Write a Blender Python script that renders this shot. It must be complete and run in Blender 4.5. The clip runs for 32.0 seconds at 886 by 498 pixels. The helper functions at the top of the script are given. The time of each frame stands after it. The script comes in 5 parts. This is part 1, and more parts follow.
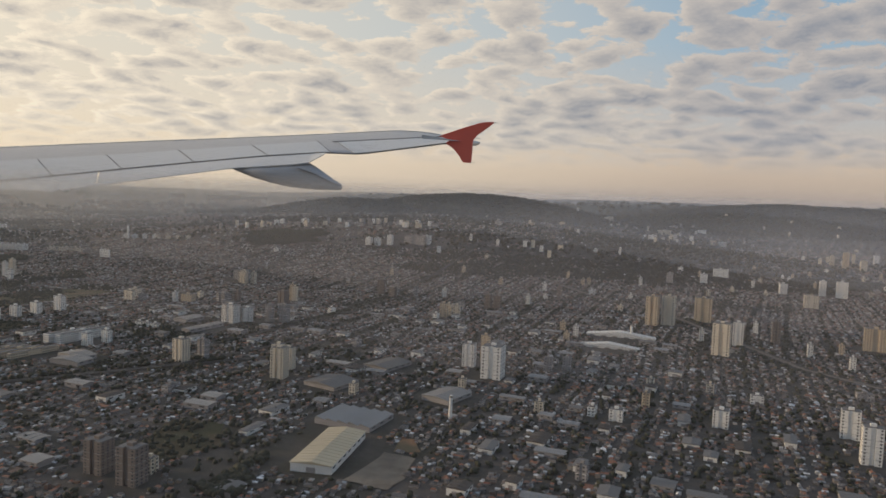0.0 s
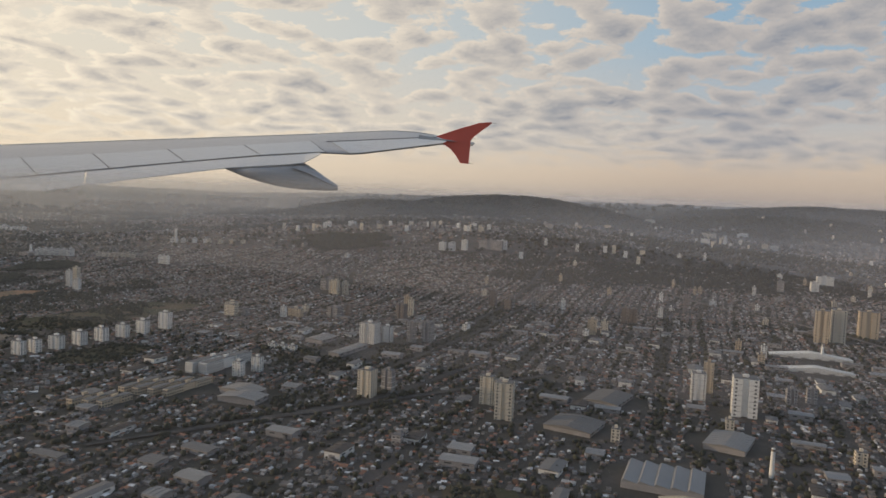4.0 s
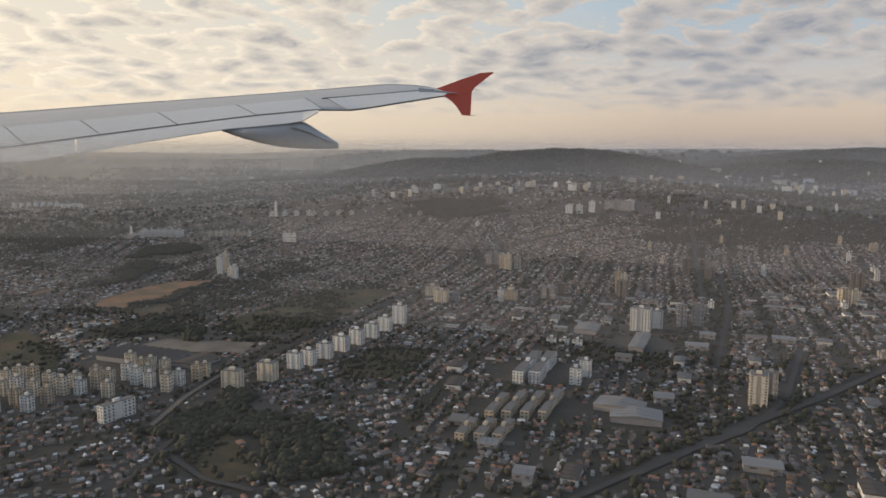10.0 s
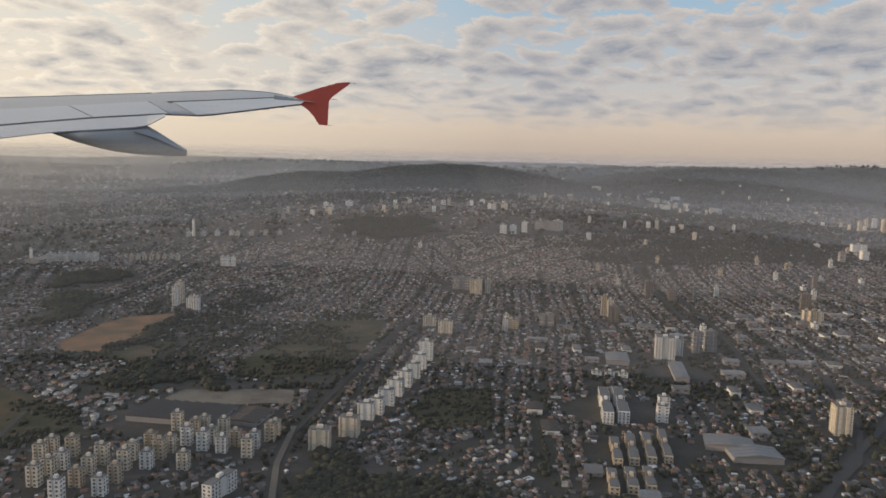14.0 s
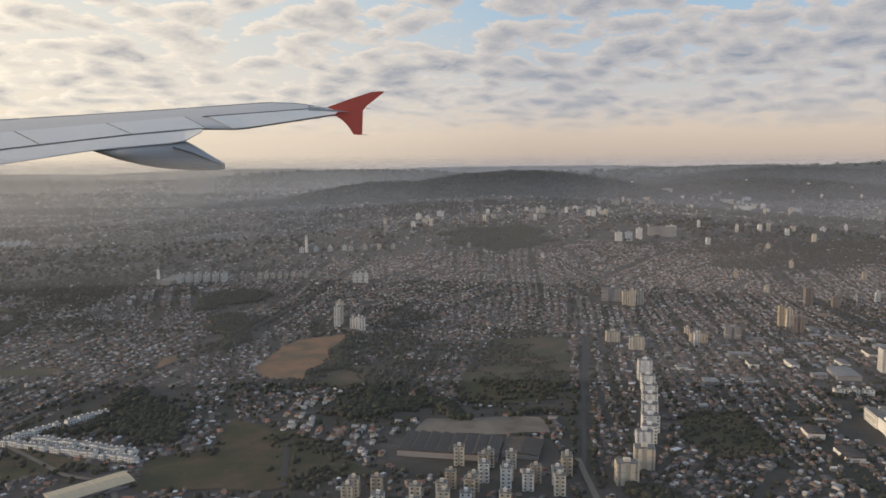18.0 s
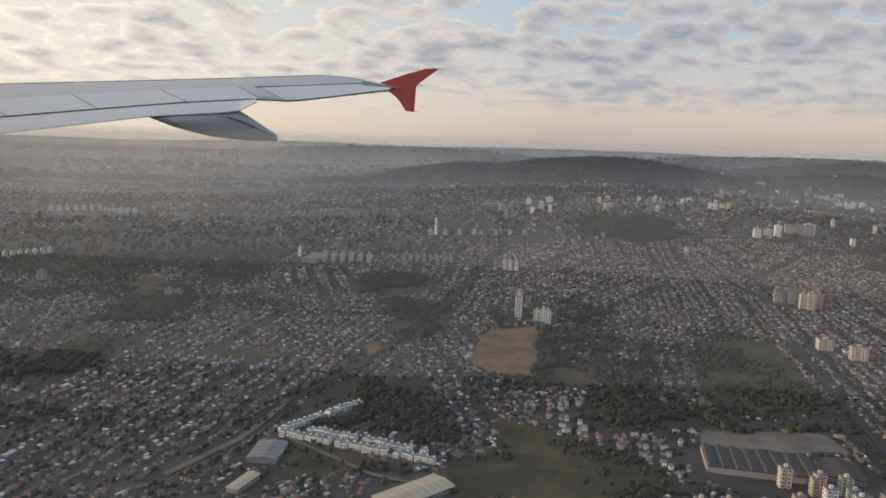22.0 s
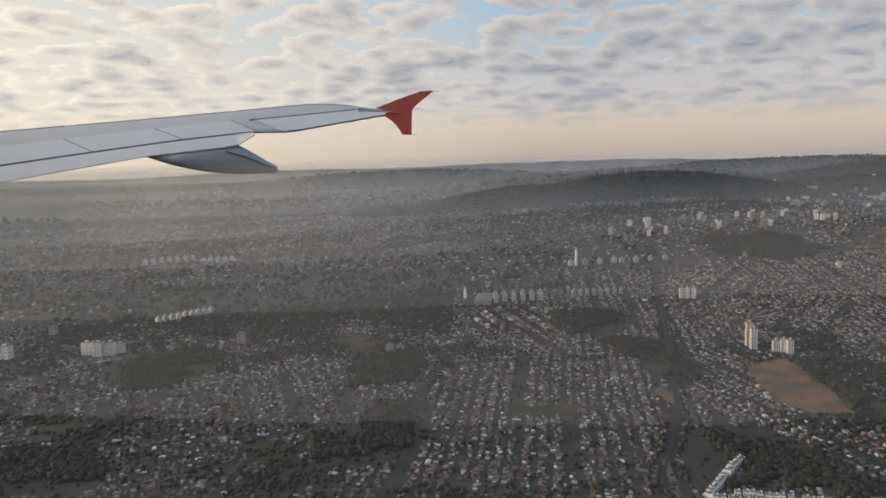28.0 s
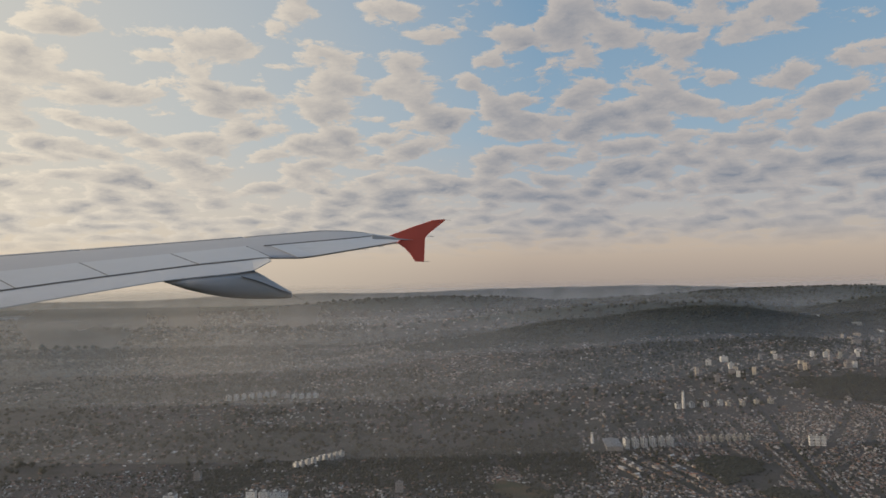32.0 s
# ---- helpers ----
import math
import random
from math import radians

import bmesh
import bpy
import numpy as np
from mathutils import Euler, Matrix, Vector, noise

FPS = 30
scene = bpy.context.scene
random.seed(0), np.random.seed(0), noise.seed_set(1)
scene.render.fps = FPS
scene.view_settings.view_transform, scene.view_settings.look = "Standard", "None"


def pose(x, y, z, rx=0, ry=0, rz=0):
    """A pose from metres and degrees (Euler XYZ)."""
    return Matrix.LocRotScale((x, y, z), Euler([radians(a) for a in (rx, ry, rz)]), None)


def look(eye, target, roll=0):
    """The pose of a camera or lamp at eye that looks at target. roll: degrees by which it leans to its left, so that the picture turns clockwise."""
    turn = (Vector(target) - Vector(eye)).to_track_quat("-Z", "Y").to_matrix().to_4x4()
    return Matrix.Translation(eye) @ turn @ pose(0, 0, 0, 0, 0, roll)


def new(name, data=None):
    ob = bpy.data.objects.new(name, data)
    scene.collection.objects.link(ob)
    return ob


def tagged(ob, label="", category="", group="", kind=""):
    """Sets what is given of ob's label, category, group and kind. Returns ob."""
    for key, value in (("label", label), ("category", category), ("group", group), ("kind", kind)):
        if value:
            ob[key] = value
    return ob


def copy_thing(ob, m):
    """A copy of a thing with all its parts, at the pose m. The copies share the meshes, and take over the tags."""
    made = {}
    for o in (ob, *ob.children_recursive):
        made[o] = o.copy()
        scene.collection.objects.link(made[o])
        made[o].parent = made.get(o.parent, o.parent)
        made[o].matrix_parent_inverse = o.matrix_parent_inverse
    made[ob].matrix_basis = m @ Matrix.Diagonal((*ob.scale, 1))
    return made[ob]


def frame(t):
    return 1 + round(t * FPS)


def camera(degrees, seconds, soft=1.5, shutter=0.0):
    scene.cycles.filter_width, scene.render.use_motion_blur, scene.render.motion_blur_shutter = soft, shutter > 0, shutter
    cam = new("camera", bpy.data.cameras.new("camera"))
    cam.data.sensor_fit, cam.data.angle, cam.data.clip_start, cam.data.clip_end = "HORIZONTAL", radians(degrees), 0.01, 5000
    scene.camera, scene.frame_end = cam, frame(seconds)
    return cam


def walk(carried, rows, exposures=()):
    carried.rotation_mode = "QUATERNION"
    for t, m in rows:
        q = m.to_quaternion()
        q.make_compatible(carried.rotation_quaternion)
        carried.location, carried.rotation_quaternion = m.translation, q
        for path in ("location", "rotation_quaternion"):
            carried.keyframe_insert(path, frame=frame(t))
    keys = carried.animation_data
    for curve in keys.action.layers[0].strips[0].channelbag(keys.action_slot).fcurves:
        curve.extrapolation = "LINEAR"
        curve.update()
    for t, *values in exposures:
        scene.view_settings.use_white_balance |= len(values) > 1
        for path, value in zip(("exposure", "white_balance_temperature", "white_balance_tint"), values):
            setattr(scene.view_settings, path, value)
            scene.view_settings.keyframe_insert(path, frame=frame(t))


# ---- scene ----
cam = camera(62.7, 32.0, soft=1.6)
# seconds, eye, turn in degrees
PATH = [
    (0, -0.00, 0.00, 31.82, 85.64, -2.18, 3.19),
    (0.5, -4.98, 2.41, 31.63, 85.73, -2.26, 3.04),
    (1, -9.96, 4.82, 31.44, 85.84, -2.28, 3.04),
    (1.5, -14.95, 7.22, 31.25, 85.93, -2.26, 2.88),
    (2, -19.93, 9.62, 31.07, 85.97, -2.21, 2.67),
    (2.5, -24.92, 12.00, 30.89, 85.96, -2.18, 2.44),
    (3, -29.90, 14.38, 30.73, 85.93, -2.20, 2.21),
    (3.5, -34.90, 16.76, 30.58, 85.87, -2.26, 1.86),
    (5.5, -54.83, 24.63, 31.03, 85.33, -2.52, 1.27),
    (6, -59.31, 25.94, 31.19, 85.08, -2.50, 1.43),
    (6.5, -63.77, 27.25, 31.36, 84.73, -2.36, 2.67),
    (7, -68.21, 28.55, 31.53, 85.52, -2.17, 3.82),
    (7.5, -72.63, 29.84, 31.71, 85.09, -2.61, 2.47),
    (8, -77.01, 31.11, 31.90, 85.35, -1.82, 1.28),
    (8.5, -81.37, 32.36, 32.10, 84.72, -1.30, 1.07),
    (9, -85.70, 33.59, 32.33, 84.01, -1.00, 0.23),
    (9.5, -90.01, 34.79, 32.59, 83.49, -0.46, -0.09),
    (10, -94.29, 35.97, 32.88, 82.09, -0.10, -0.14),
    (10.5, -98.54, 37.13, 33.19, 80.20, -0.70, -0.35),
    (11, -102.78, 38.28, 33.52, 83.43, -1.47, -1.77),
    (11.5, -107.00, 39.41, 33.86, 85.22, -1.33, -2.79),
    (12, -111.22, 40.54, 34.23, 85.44, -0.74, -3.31),
    (12.5, -115.42, 41.68, 34.60, 82.68, -1.26, -4.08),
    (13, -119.61, 42.82, 34.97, 83.32, -1.55, -6.60),
    (13.5, -123.80, 43.97, 35.35, 83.46, -1.99, -11.68),
    (15.5, -138.05, 49.57, 37.09, 81.07, -0.47, -12.42),
    (16, -142.23, 51.13, 37.05, 80.68, 0.09, -11.89),
    (16.5, -146.42, 52.69, 37.00, 81.32, 0.32, -11.63),
    (17, -150.62, 54.24, 36.95, 82.85, 0.65, -11.39),
    (17.5, -154.81, 55.80, 36.90, 83.37, 0.59, -11.09),
    (18, -159.00, 57.35, 36.86, 83.42, 0.36, -10.89),
    (18.5, -163.19, 58.90, 36.84, 83.54, 0.33, -10.78),
    (19, -167.37, 60.45, 36.86, 83.72, 0.11, -10.44),
    (19.5, -171.55, 61.98, 36.93, 83.73, -0.15, -10.34),
    (20, -175.74, 63.50, 37.05, 83.39, -0.75, -10.47),
    (20.5, -179.94, 65.00, 37.22, 82.65, -1.38, -9.40),
    (21, -184.14, 66.47, 37.41, 82.10, -1.87, -8.63),
    (21.5, -188.36, 67.92, 37.63, 81.73, -2.02, -8.29),
    (22, -192.59, 69.33, 37.87, 81.74, -2.03, -8.21),
    (22.5, -196.83, 70.69, 38.10, 81.92, -1.68, -8.44),
    (23, -201.08, 72.01, 38.33, 82.10, -1.33, -8.66),
    (23.5, -205.34, 73.28, 38.56, 82.21, -0.74, -8.97),
    (24, -209.60, 74.52, 38.79, 82.33, -0.24, -9.20),
    (24.5, -213.87, 75.72, 39.02, 82.44, 0.16, -9.45),
    (25, -218.14, 76.89, 39.25, 82.48, 0.62, -9.69),
    (25.5, -222.41, 78.06, 39.49, 82.56, 1.01, -9.87),
    (27.5, -241.73, 80.61, 42.29, 83.11, 1.69, -10.45),
    (28, -246.89, 80.65, 43.27, 83.16, 1.60, -10.30),
    (28.5, -252.05, 80.68, 44.25, 84.01, 1.64, -10.40),
    (29, -257.22, 80.71, 45.24, 84.70, 1.62, -10.37),
    (29.5, -262.39, 80.73, 46.23, 84.93, 1.63, -10.46),
    (30, -267.57, 80.74, 47.23, 85.58, 1.68, -10.55),
    (30.5, -272.75, 80.73, 48.23, 86.83, 1.77, -10.64),
    (31, -277.93, 80.71, 49.23, 88.73, 1.48, -10.84),
    (31.5, -283.11, 80.69, 50.23, 90.56, 0.98, -10.79),
    (32, -288.30, 80.66, 51.23, 92.83, 1.12, -10.86),
]
walk(cam, [(t, pose(x, y, z, rx, ry, rz)) for t, x, y, z, rx, ry, rz in PATH],
     exposures=[(0.0, -0.17, 6450, 10), (7.0, -0.09, 6450, 10), (9.5, -0.02, 6450, 10), (11.5, 0.06, 6400, 10), (13.0, 0.0, 6400, 10), (16.0, 0.05, 6350, 10),
                (19.0, 0.1, 6250, 10), (24.0, 0.1, 6200, 10), (28.0, 0.05, 6200, 10), (29.5, -0.02, 6200, 10), (31.0, -0.18, 6250, 10), (32.0, -0.3, 6300, 10)])

# ---- light ----
SUN_AZ, SUN_EL = 84.0, 7.0        # degrees left of the flight's side view, and above the horizon
sun_way = Vector((-math.sin(radians(SUN_AZ)) * math.cos(radians(SUN_EL)), math.cos(radians(SUN_AZ)) * math.cos(radians(SUN_EL)), math.sin(radians(SUN_EL))))
sun_data = bpy.data.lights.new("sun", "SUN")
sun_data.energy, sun_data.angle, sun_data.color = 2.5, radians(1.5), (1.0, 0.75, 0.49)
sun = new("sun", sun_data)
sun.matrix_world = look((0, 0, 900), Vector((0, 0, 900)) - sun_way)


class Nodes:
    """Short hand for building node trees."""

    def __init__(self, tree):
        self.tree = tree
        self.n = tree.nodes
        self.n.clear()

    def add(self, kind, **values):
        node = self.n.new(kind)
        for key, value in values.items():
            if key in ("operation", "blend_type", "data_type", "noise_dimensions", "feature", "sky_type", "sun_disc", "sun_elevation", "sun_rotation", "air_density", "dust_density", "altitude", "wave_type", "noise_type", "use_clamp", "clamp", "interpolation_type", "distance"):
                if key == "operation":
                    node.operation = value
                elif key == "blend_type":
                    node.blend_type = value
                elif key == "data_type":
                    node.data_type = value
                elif key == "noise_dimensions":
                    node.noise_dimensions = value
                elif key == "feature":
                    node.feature = value
                elif key == "sky_type":
                    node.sky_type = value
                elif key == "sun_disc":
                    node.sun_disc = value
                elif key == "sun_elevation":
                    node.sun_elevation = value
                elif key == "sun_rotation":
                    node.sun_rotation = value
                elif key == "air_density":
                    node.air_density = value
                elif key == "dust_density":
                    node.dust_density = value
                elif key == "use_clamp":
                    node.use_clamp = value
        return node

    def put(self, value, socket):
        if isinstance(value, (int, float)):
            socket.default_value = value
        elif isinstance(value, (tuple, list, Vector)):
            socket.default_value = (*value, 1.0) if len(socket.default_value) == 4 and len(value) == 3 else tuple(value)
        else:
            self.tree.links.new(value, socket)

    def math(self, op, a, b=0.0, clamp=False):
        node = self.add("ShaderNodeMath", operation=op, use_clamp=clamp)
        self.put(a, node.inputs[0])
        self.put(b, node.inputs[1])
        return node.outputs[0]

    def vmath(self, op, a, b=(0, 0, 0)):
        node = self.add("ShaderNodeVectorMath", operation=op)
        self.put(a, node.inputs[0])
        if op == "SCALE":
            self.put(b, node.inputs[3])
        else:
            self.put(b, node.inputs[1])
        return node.outputs["Value" if op in ("DOT_PRODUCT", "LENGTH") else "Vector"]

    def mix(self, fac, a, b, blend="MIX"):
        node = self.add("ShaderNodeMix", data_type="RGBA", blend_type=blend)
        self.put(fac, node.inputs[0])
        self.put(a, node.inputs[6])
        self.put(b, node.inputs[7])
        return node.outputs[2]

    def noise(self, vector, scale, detail=3.0, rough=0.5, out=0):
        node = self.add("ShaderNodeTexNoise")
        if vector is not None:
            self.put(vector, node.inputs["Vector"])
        self.put(scale, node.inputs["Scale"])
        self.put(detail, node.inputs["Detail"])
        self.put(rough, node.inputs["Roughness"])
        return node.outputs[out]

    def span(self, value, a, b, c=0.0, d=1.0):
        node = self.add("ShaderNodeMapRange")
        for v, s in zip((value, a, b, c, d), node.inputs[:5]):
            self.put(v, s)
        return node.outputs[0]

    def ramp(self, fac, stops):
        node = self.add("ShaderNodeValToRGB")
        el = node.color_ramp.elements
        while len(el) < len(stops):
            el.new(0.5)
        for e, (p, c) in zip(el, stops):
            e.position, e.color = p, (*c, 1.0)
        self.put(fac, node.inputs[0])
        return node.outputs[0]


# ---- sky: clear evening air under a deck of broken small clouds ----
world = bpy.data.worlds.new("world")
scene.world = world
world.use_nodes = True
w = Nodes(world.node_tree)
way = w.add("ShaderNodeTexCoord").outputs["Generated"]
sep = w.add("ShaderNodeSeparateXYZ")
w.put(way, sep.inputs[0])
up = w.math("MAXIMUM", sep.outputs[2], 0.0)
air = w.add("ShaderNodeTexSky", sky_type="NISHITA", sun_disc=False, sun_elevation=radians(SUN_EL), sun_rotation=radians(-SUN_AZ), air_density=1.0, dust_density=2.0)
sunward = w.span(w.vmath("DOT_PRODUCT", way, (-0.84, 0.52, 0.14)), 0.25, 1.0)
sky_blue = w.ramp(up, [(0.0, (0.56, 0.46, 0.39)), (0.045, (0.74, 0.60, 0.48)), (0.10, (0.62, 0.60, 0.59)), (0.2, (0.40, 0.55, 0.68)), (0.45, (0.20, 0.39, 0.60)), (1.0, (0.12, 0.26, 0.50))])
sky_col = w.mix(0.85, w.vmath("SCALE", air.outputs[0], 0.08), sky_blue)
sky_col = w.mix(w.math("MULTIPLY", sunward, 0.75), sky_col, (1.10, 0.93, 0.68))
# the deck lies flat overhead: its place is the way divided by its height
flat = w.math("ADD", up, 0.22)
deck = w.add("ShaderNodeCombineXYZ")
w.put(w.math("DIVIDE", sep.outputs[0], flat), deck.inputs[0])
w.put(w.math("DIVIDE", sep.outputs[1], flat), deck.inputs[1])


def cloud_cover(at):
    """Thickness of the broken deck: banks, then tufts, then ragged edges."""
    warp = w.vmath("ADD", at, w.vmath("SCALE", w.vmath("SUBTRACT", w.noise(at, 3.6, 5.0, 0.6, out=1), (0.5, 0.5, 0.5)), 0.17))
    banks = w.noise(at, 2.0, 2.0, 0.5)
    tufts = w.noise(warp, 6.6, 8.0, 0.66)
    cell = w.add("ShaderNodeTexVoronoi", feature="SMOOTH_F1")
    w.put(warp, cell.inputs["Vector"])
    cell.inputs["Scale"].default_value = 8.4
    cell.inputs["Smoothness"].default_value = 0.5
    puff = w.math("SUBTRACT", 1.0, cell.outputs["Distance"])
    return w.math("ADD", w.math("ADD", w.math("MULTIPLY", banks, 0.22), w.math("MULTIPLY", tufts, 0.50)), w.math("MULTIPLY", puff, 0.26))


d0 = cloud_cover(deck.outputs[0])
d1 = cloud_cover(w.vmath("ADD", deck.outputs[0], (-0.022, -0.022, 0)))
gap = w.span(up, 0.20, 0.40, 0.0, 0.08)
body = w.math("SUBTRACT", d0, gap)
cover = w.span(body, 0.430, 0.468)
shade = w.span(w.math("SUBTRACT", d0, d1), -0.055, 0.075)
thick = w.span(body, 0.475, 0.60)
cloud_lit = w.mix(sunward, (0.62, 0.565, 0.52), (1.16, 1.01, 0.78))
cloud_dark = w.mix(sunward, (0.275, 0.305, 0.36), (0.54, 0.50, 0.46))
lit = w.math("ADD", w.math("MULTIPLY", shade, 0.42), w.math("MULTIPLY", w.math("SUBTRACT", 1.0, thick), 0.62), True)
cloud_col = w.mix(lit, cloud_dark, cloud_lit)
low = w.span(sep.outputs[2], 0.035, 0.085)
deck_fac = w.math("MULTIPLY", cover, low)
out_col = w.mix(deck_fac, sky_col, cloud_col)
bg = w.add("ShaderNodeBackground")
w.put(out_col, bg.inputs[0])
bg.inputs[1].default_value = 1.0
out = w.add("ShaderNodeOutputWorld")
w.put(bg.outputs[0], out.inputs[0])


# ---- materials ----
def material(name, rough=0.85, metal=0.0):
    m = bpy.data.materials.new(name)
    m.use_nodes = True
    k = Nodes(m.node_tree)
    b = k.add("ShaderNodeBsdfPrincipled")
    b.inputs["Roughness"].default_value = rough
    b.inputs["Metallic"].default_value = metal
    o = k.add("ShaderNodeOutputMaterial")
    k.put(b.outputs[0], o.inputs[0])
    return m, k, b


def place(k):
    return k.add("ShaderNodeNewGeometry").outputs["Position"]


def island(k):
    return k.add("ShaderNodeNewGeometry").outputs["Random Per Island"]


def each(k):
    return k.add("ShaderNodeObjectInfo").outputs["Random"]


def relief(k, b, height, strength, distance):
    bump = k.add("ShaderNodeBump")
    bump.inputs["Strength"].default_value = strength
    bump.inputs["Distance"].default_value = distance
    k.put(height, bump.inputs["Height"])
    k.put(bump.outputs[0], b.inputs["Normal"])


def worn(name, colour, rough=0.85, metal=0.0, grain=9.0, stain=0.6, amount=0.25, vary=0.0):
    """A plain surface with grain and stains at two scales."""
    m, k, b = material(name, rough, metal)
    p = place(k)
    fine, wide = k.noise(p, grain, 4.0, 0.6), k.noise(p, stain, 3.0, 0.5)
    f = k.math("ADD", k.math("MULTIPLY", fine, amount), k.math("MULTIPLY", wide, amount))
    f = k.math("ADD", f, 1.0 - amount)
    if vary:
        f = k.math("ADD", f, k.math("MULTIPLY", k.math("SUBTRACT", each(k), 0.5), vary))
    c = k.vmath("SCALE", colour, f)
    k.put(c, b.inputs["Base Color"])
    relief(k, b, fine, 0.3, 0.02)
    return m


def ground_material():
    m, k, b = material("town_ground", 0.95)
    p = place(k)
    wide, mid, fine = k.noise(p, 0.012, 4.0, 0.55), k.noise(p, 0.09, 4.0, 0.6), k.noise(p, 0.9, 4.0, 0.65)
    green = k.mix(fine, (0.022, 0.022, 0.016), (0.054, 0.050, 0.036))
    bare = k.mix(fine, (0.055, 0.047, 0.043), (0.125, 0.105, 0.094))
    c = k.mix(k.span(k.math("ADD", k.math("MULTIPLY", mid, 0.6), k.math("MULTIPLY", wide, 0.4)), 0.42, 0.62), green, bare)
    k.put(c, b.inputs["Base Color"])
    relief(k, b, fine, 0.5, 0.2)
    return m


def grass_material(name, dark, light, earth):
    m, k, b = material(name, 0.95)
    p = place(k)
    mid, fine = k.noise(p, 0.14, 4.0, 0.6), k.noise(p, 1.4, 4.0, 0.65)
    c = k.mix(fine, dark, light)
    c = k.mix(k.span(mid, 0.44, 0.62), c, earth)
    k.put(c, b.inputs["Base Color"])
    relief(k, b, fine, 0.5, 0.15)
    return m


def leaf_material():
    m, k, b = material("tree_leaves", 0.9)
    p = place(k)
    fine = k.noise(p, 3.0, 3.0, 0.6)
    c = k.mix(island(k), (0.016, 0.019, 0.012), (0.046, 0.048, 0.028))
    c = k.mix(k.math("MULTIPLY", fine, 0.6), c, (0.027, 0.030, 0.015))
    k.put(c, b.inputs["Base Color"])
    return m


def house_wall_material():
    m, k, b = material("rendered_house_walls", 0.85)
    c = k.ramp(island(k), [(0.0, (0.29, 0.265, 0.245)), (0.3, (0.165, 0.148, 0.136)), (0.5, (0.40, 0.375, 0.35)), (0.62, (0.26, 0.185, 0.122)), (0.75, (0.18, 0.10, 0.073)), (0.86, (0.56, 0.54, 0.52)), (1.0, (0.21, 0.19, 0.165))])
    grime = k.noise(place(k), 2.2, 4.0, 0.6)
    k.put(k.mix(k.span(grime, 0.4, 0.75, 0.0, 0.5), c, (0.17, 0.145, 0.125)), b.inputs["Base Color"])
    return m


def house_roof_material():
    m, k, b = material("weathered_house_roofs", 0.75)
    r = island(k)
    c = k.ramp(r, [(0.0, (0.25, 0.092, 0.048)), (0.16, (0.30, 0.14, 0.08)), (0.22, (0.075, 0.065, 0.06)), (0.42, (0.098, 0.087, 0.082)), (0.58, (0.145, 0.135, 0.13)), (0.72, (0.075, 0.066, 0.06)), (0.82, (0.21, 0.20, 0.195)), (0.90, (0.46, 0.46, 0.46)), (1.0, (0.80, 0.80, 0.80))])
    p = place(k)
    wear = k.noise(p, 3.0, 4.0, 0.65)
    c = k.mix(k.span(wear, 0.4, 0.75, 0.0, 0.45), c, (0.10, 0.085, 0.075))
    k.put(c, b.inputs["Base Color"])
    relief(k, b, k.noise(p, 14.0, 2.0, 0.5), 0.4, 0.03)
    return m


M_GROUND = ground_material()
M_FIELD = grass_material("rough_meadow", (0.026, 0.029, 0.011), (0.062, 0.058, 0.023), (0.092, 0.064, 0.034))
M_EARTH = grass_material("dug_orange_earth", (0.19, 0.098, 0.050), (0.31, 0.165, 0.082), (0.115, 0.088, 0.048))
M_SAND = grass_material("pale_packed_earth", (0.16, 0.13, 0.10), (0.26, 0.22, 0.17), (0.12, 0.10, 0.08))
M_LEAF = leaf_material()
M_HWALL = house_wall_material()
M_HROOF = house_roof_material()
M_ROAD = worn("worn_asphalt", (0.055, 0.052, 0.05), 0.9, grain=2.0, stain=0.15)
M_DIRT = worn("dirt_track", (0.17, 0.14, 0.11), 0.95, grain=2.0, stain=0.2)
M_CREAM = worn("cream_render", (0.66, 0.58, 0.46), 0.8, grain=3.0, stain=0.5, vary=0.15)
M_WHITE = worn("white_render", (0.74, 0.72, 0.68), 0.8, grain=3.0, stain=0.5, vary=0.12)
M_OCHRE = worn("ochre_render", (0.53, 0.43, 0.31), 0.8, grain=3.0, stain=0.5, vary=0.15)
M_GREY = worn("grey_concrete", (0.30, 0.28, 0.27), 0.85, grain=3.0, stain=0.5, vary=0.15)
M_BROWN = worn("brown_brick_render", (0.20, 0.165, 0.14), 0.85, grain=3.0, stain=0.5, vary=0.15)
M_PANE = worn("dark_window_glass", (0.085, 0.088, 0.092), 0.2, grain=3.0, stain=1.0)
M_ROOFING = worn("roof_felt", (0.165, 0.158, 0.152), 0.9, grain=4.0, stain=0.7)
M_TIN = worn("pale_sheet_metal_roof", (0.22, 0.214, 0.21), 0.5, 0.0, grain=4.0, stain=0.25, amount=0.3, vary=0.2)
M_DARKTIN = worn("dark_sheet_roof", (0.082, 0.070, 0.062), 0.9, grain=4.0, stain=0.25, amount=0.3, vary=0.05)
M_BEIGETIN = worn("beige_sheet_roof", (0.50, 0.42, 0.29), 0.6, grain=4.0, stain=0.25, amount=0.3)
M_FOREST = grass_material("forest_floor_hills", (0.020, 0.028, 0.018), (0.045, 0.052, 0.030), (0.035, 0.04, 0.024))


def water_material():
    m, k, b = material("still_water", 0.12)
    p = place(k)
    k.put(k.mix(k.noise(p, 0.02, 3.0, 0.5), (0.03, 0.04, 0.045), (0.06, 0.07, 0.075)), b.inputs["Base Color"])
    relief(k, b, k.noise(p, 0.5, 3.0, 0.5), 0.1, 0.2)
    return m


M_WATER = water_material()


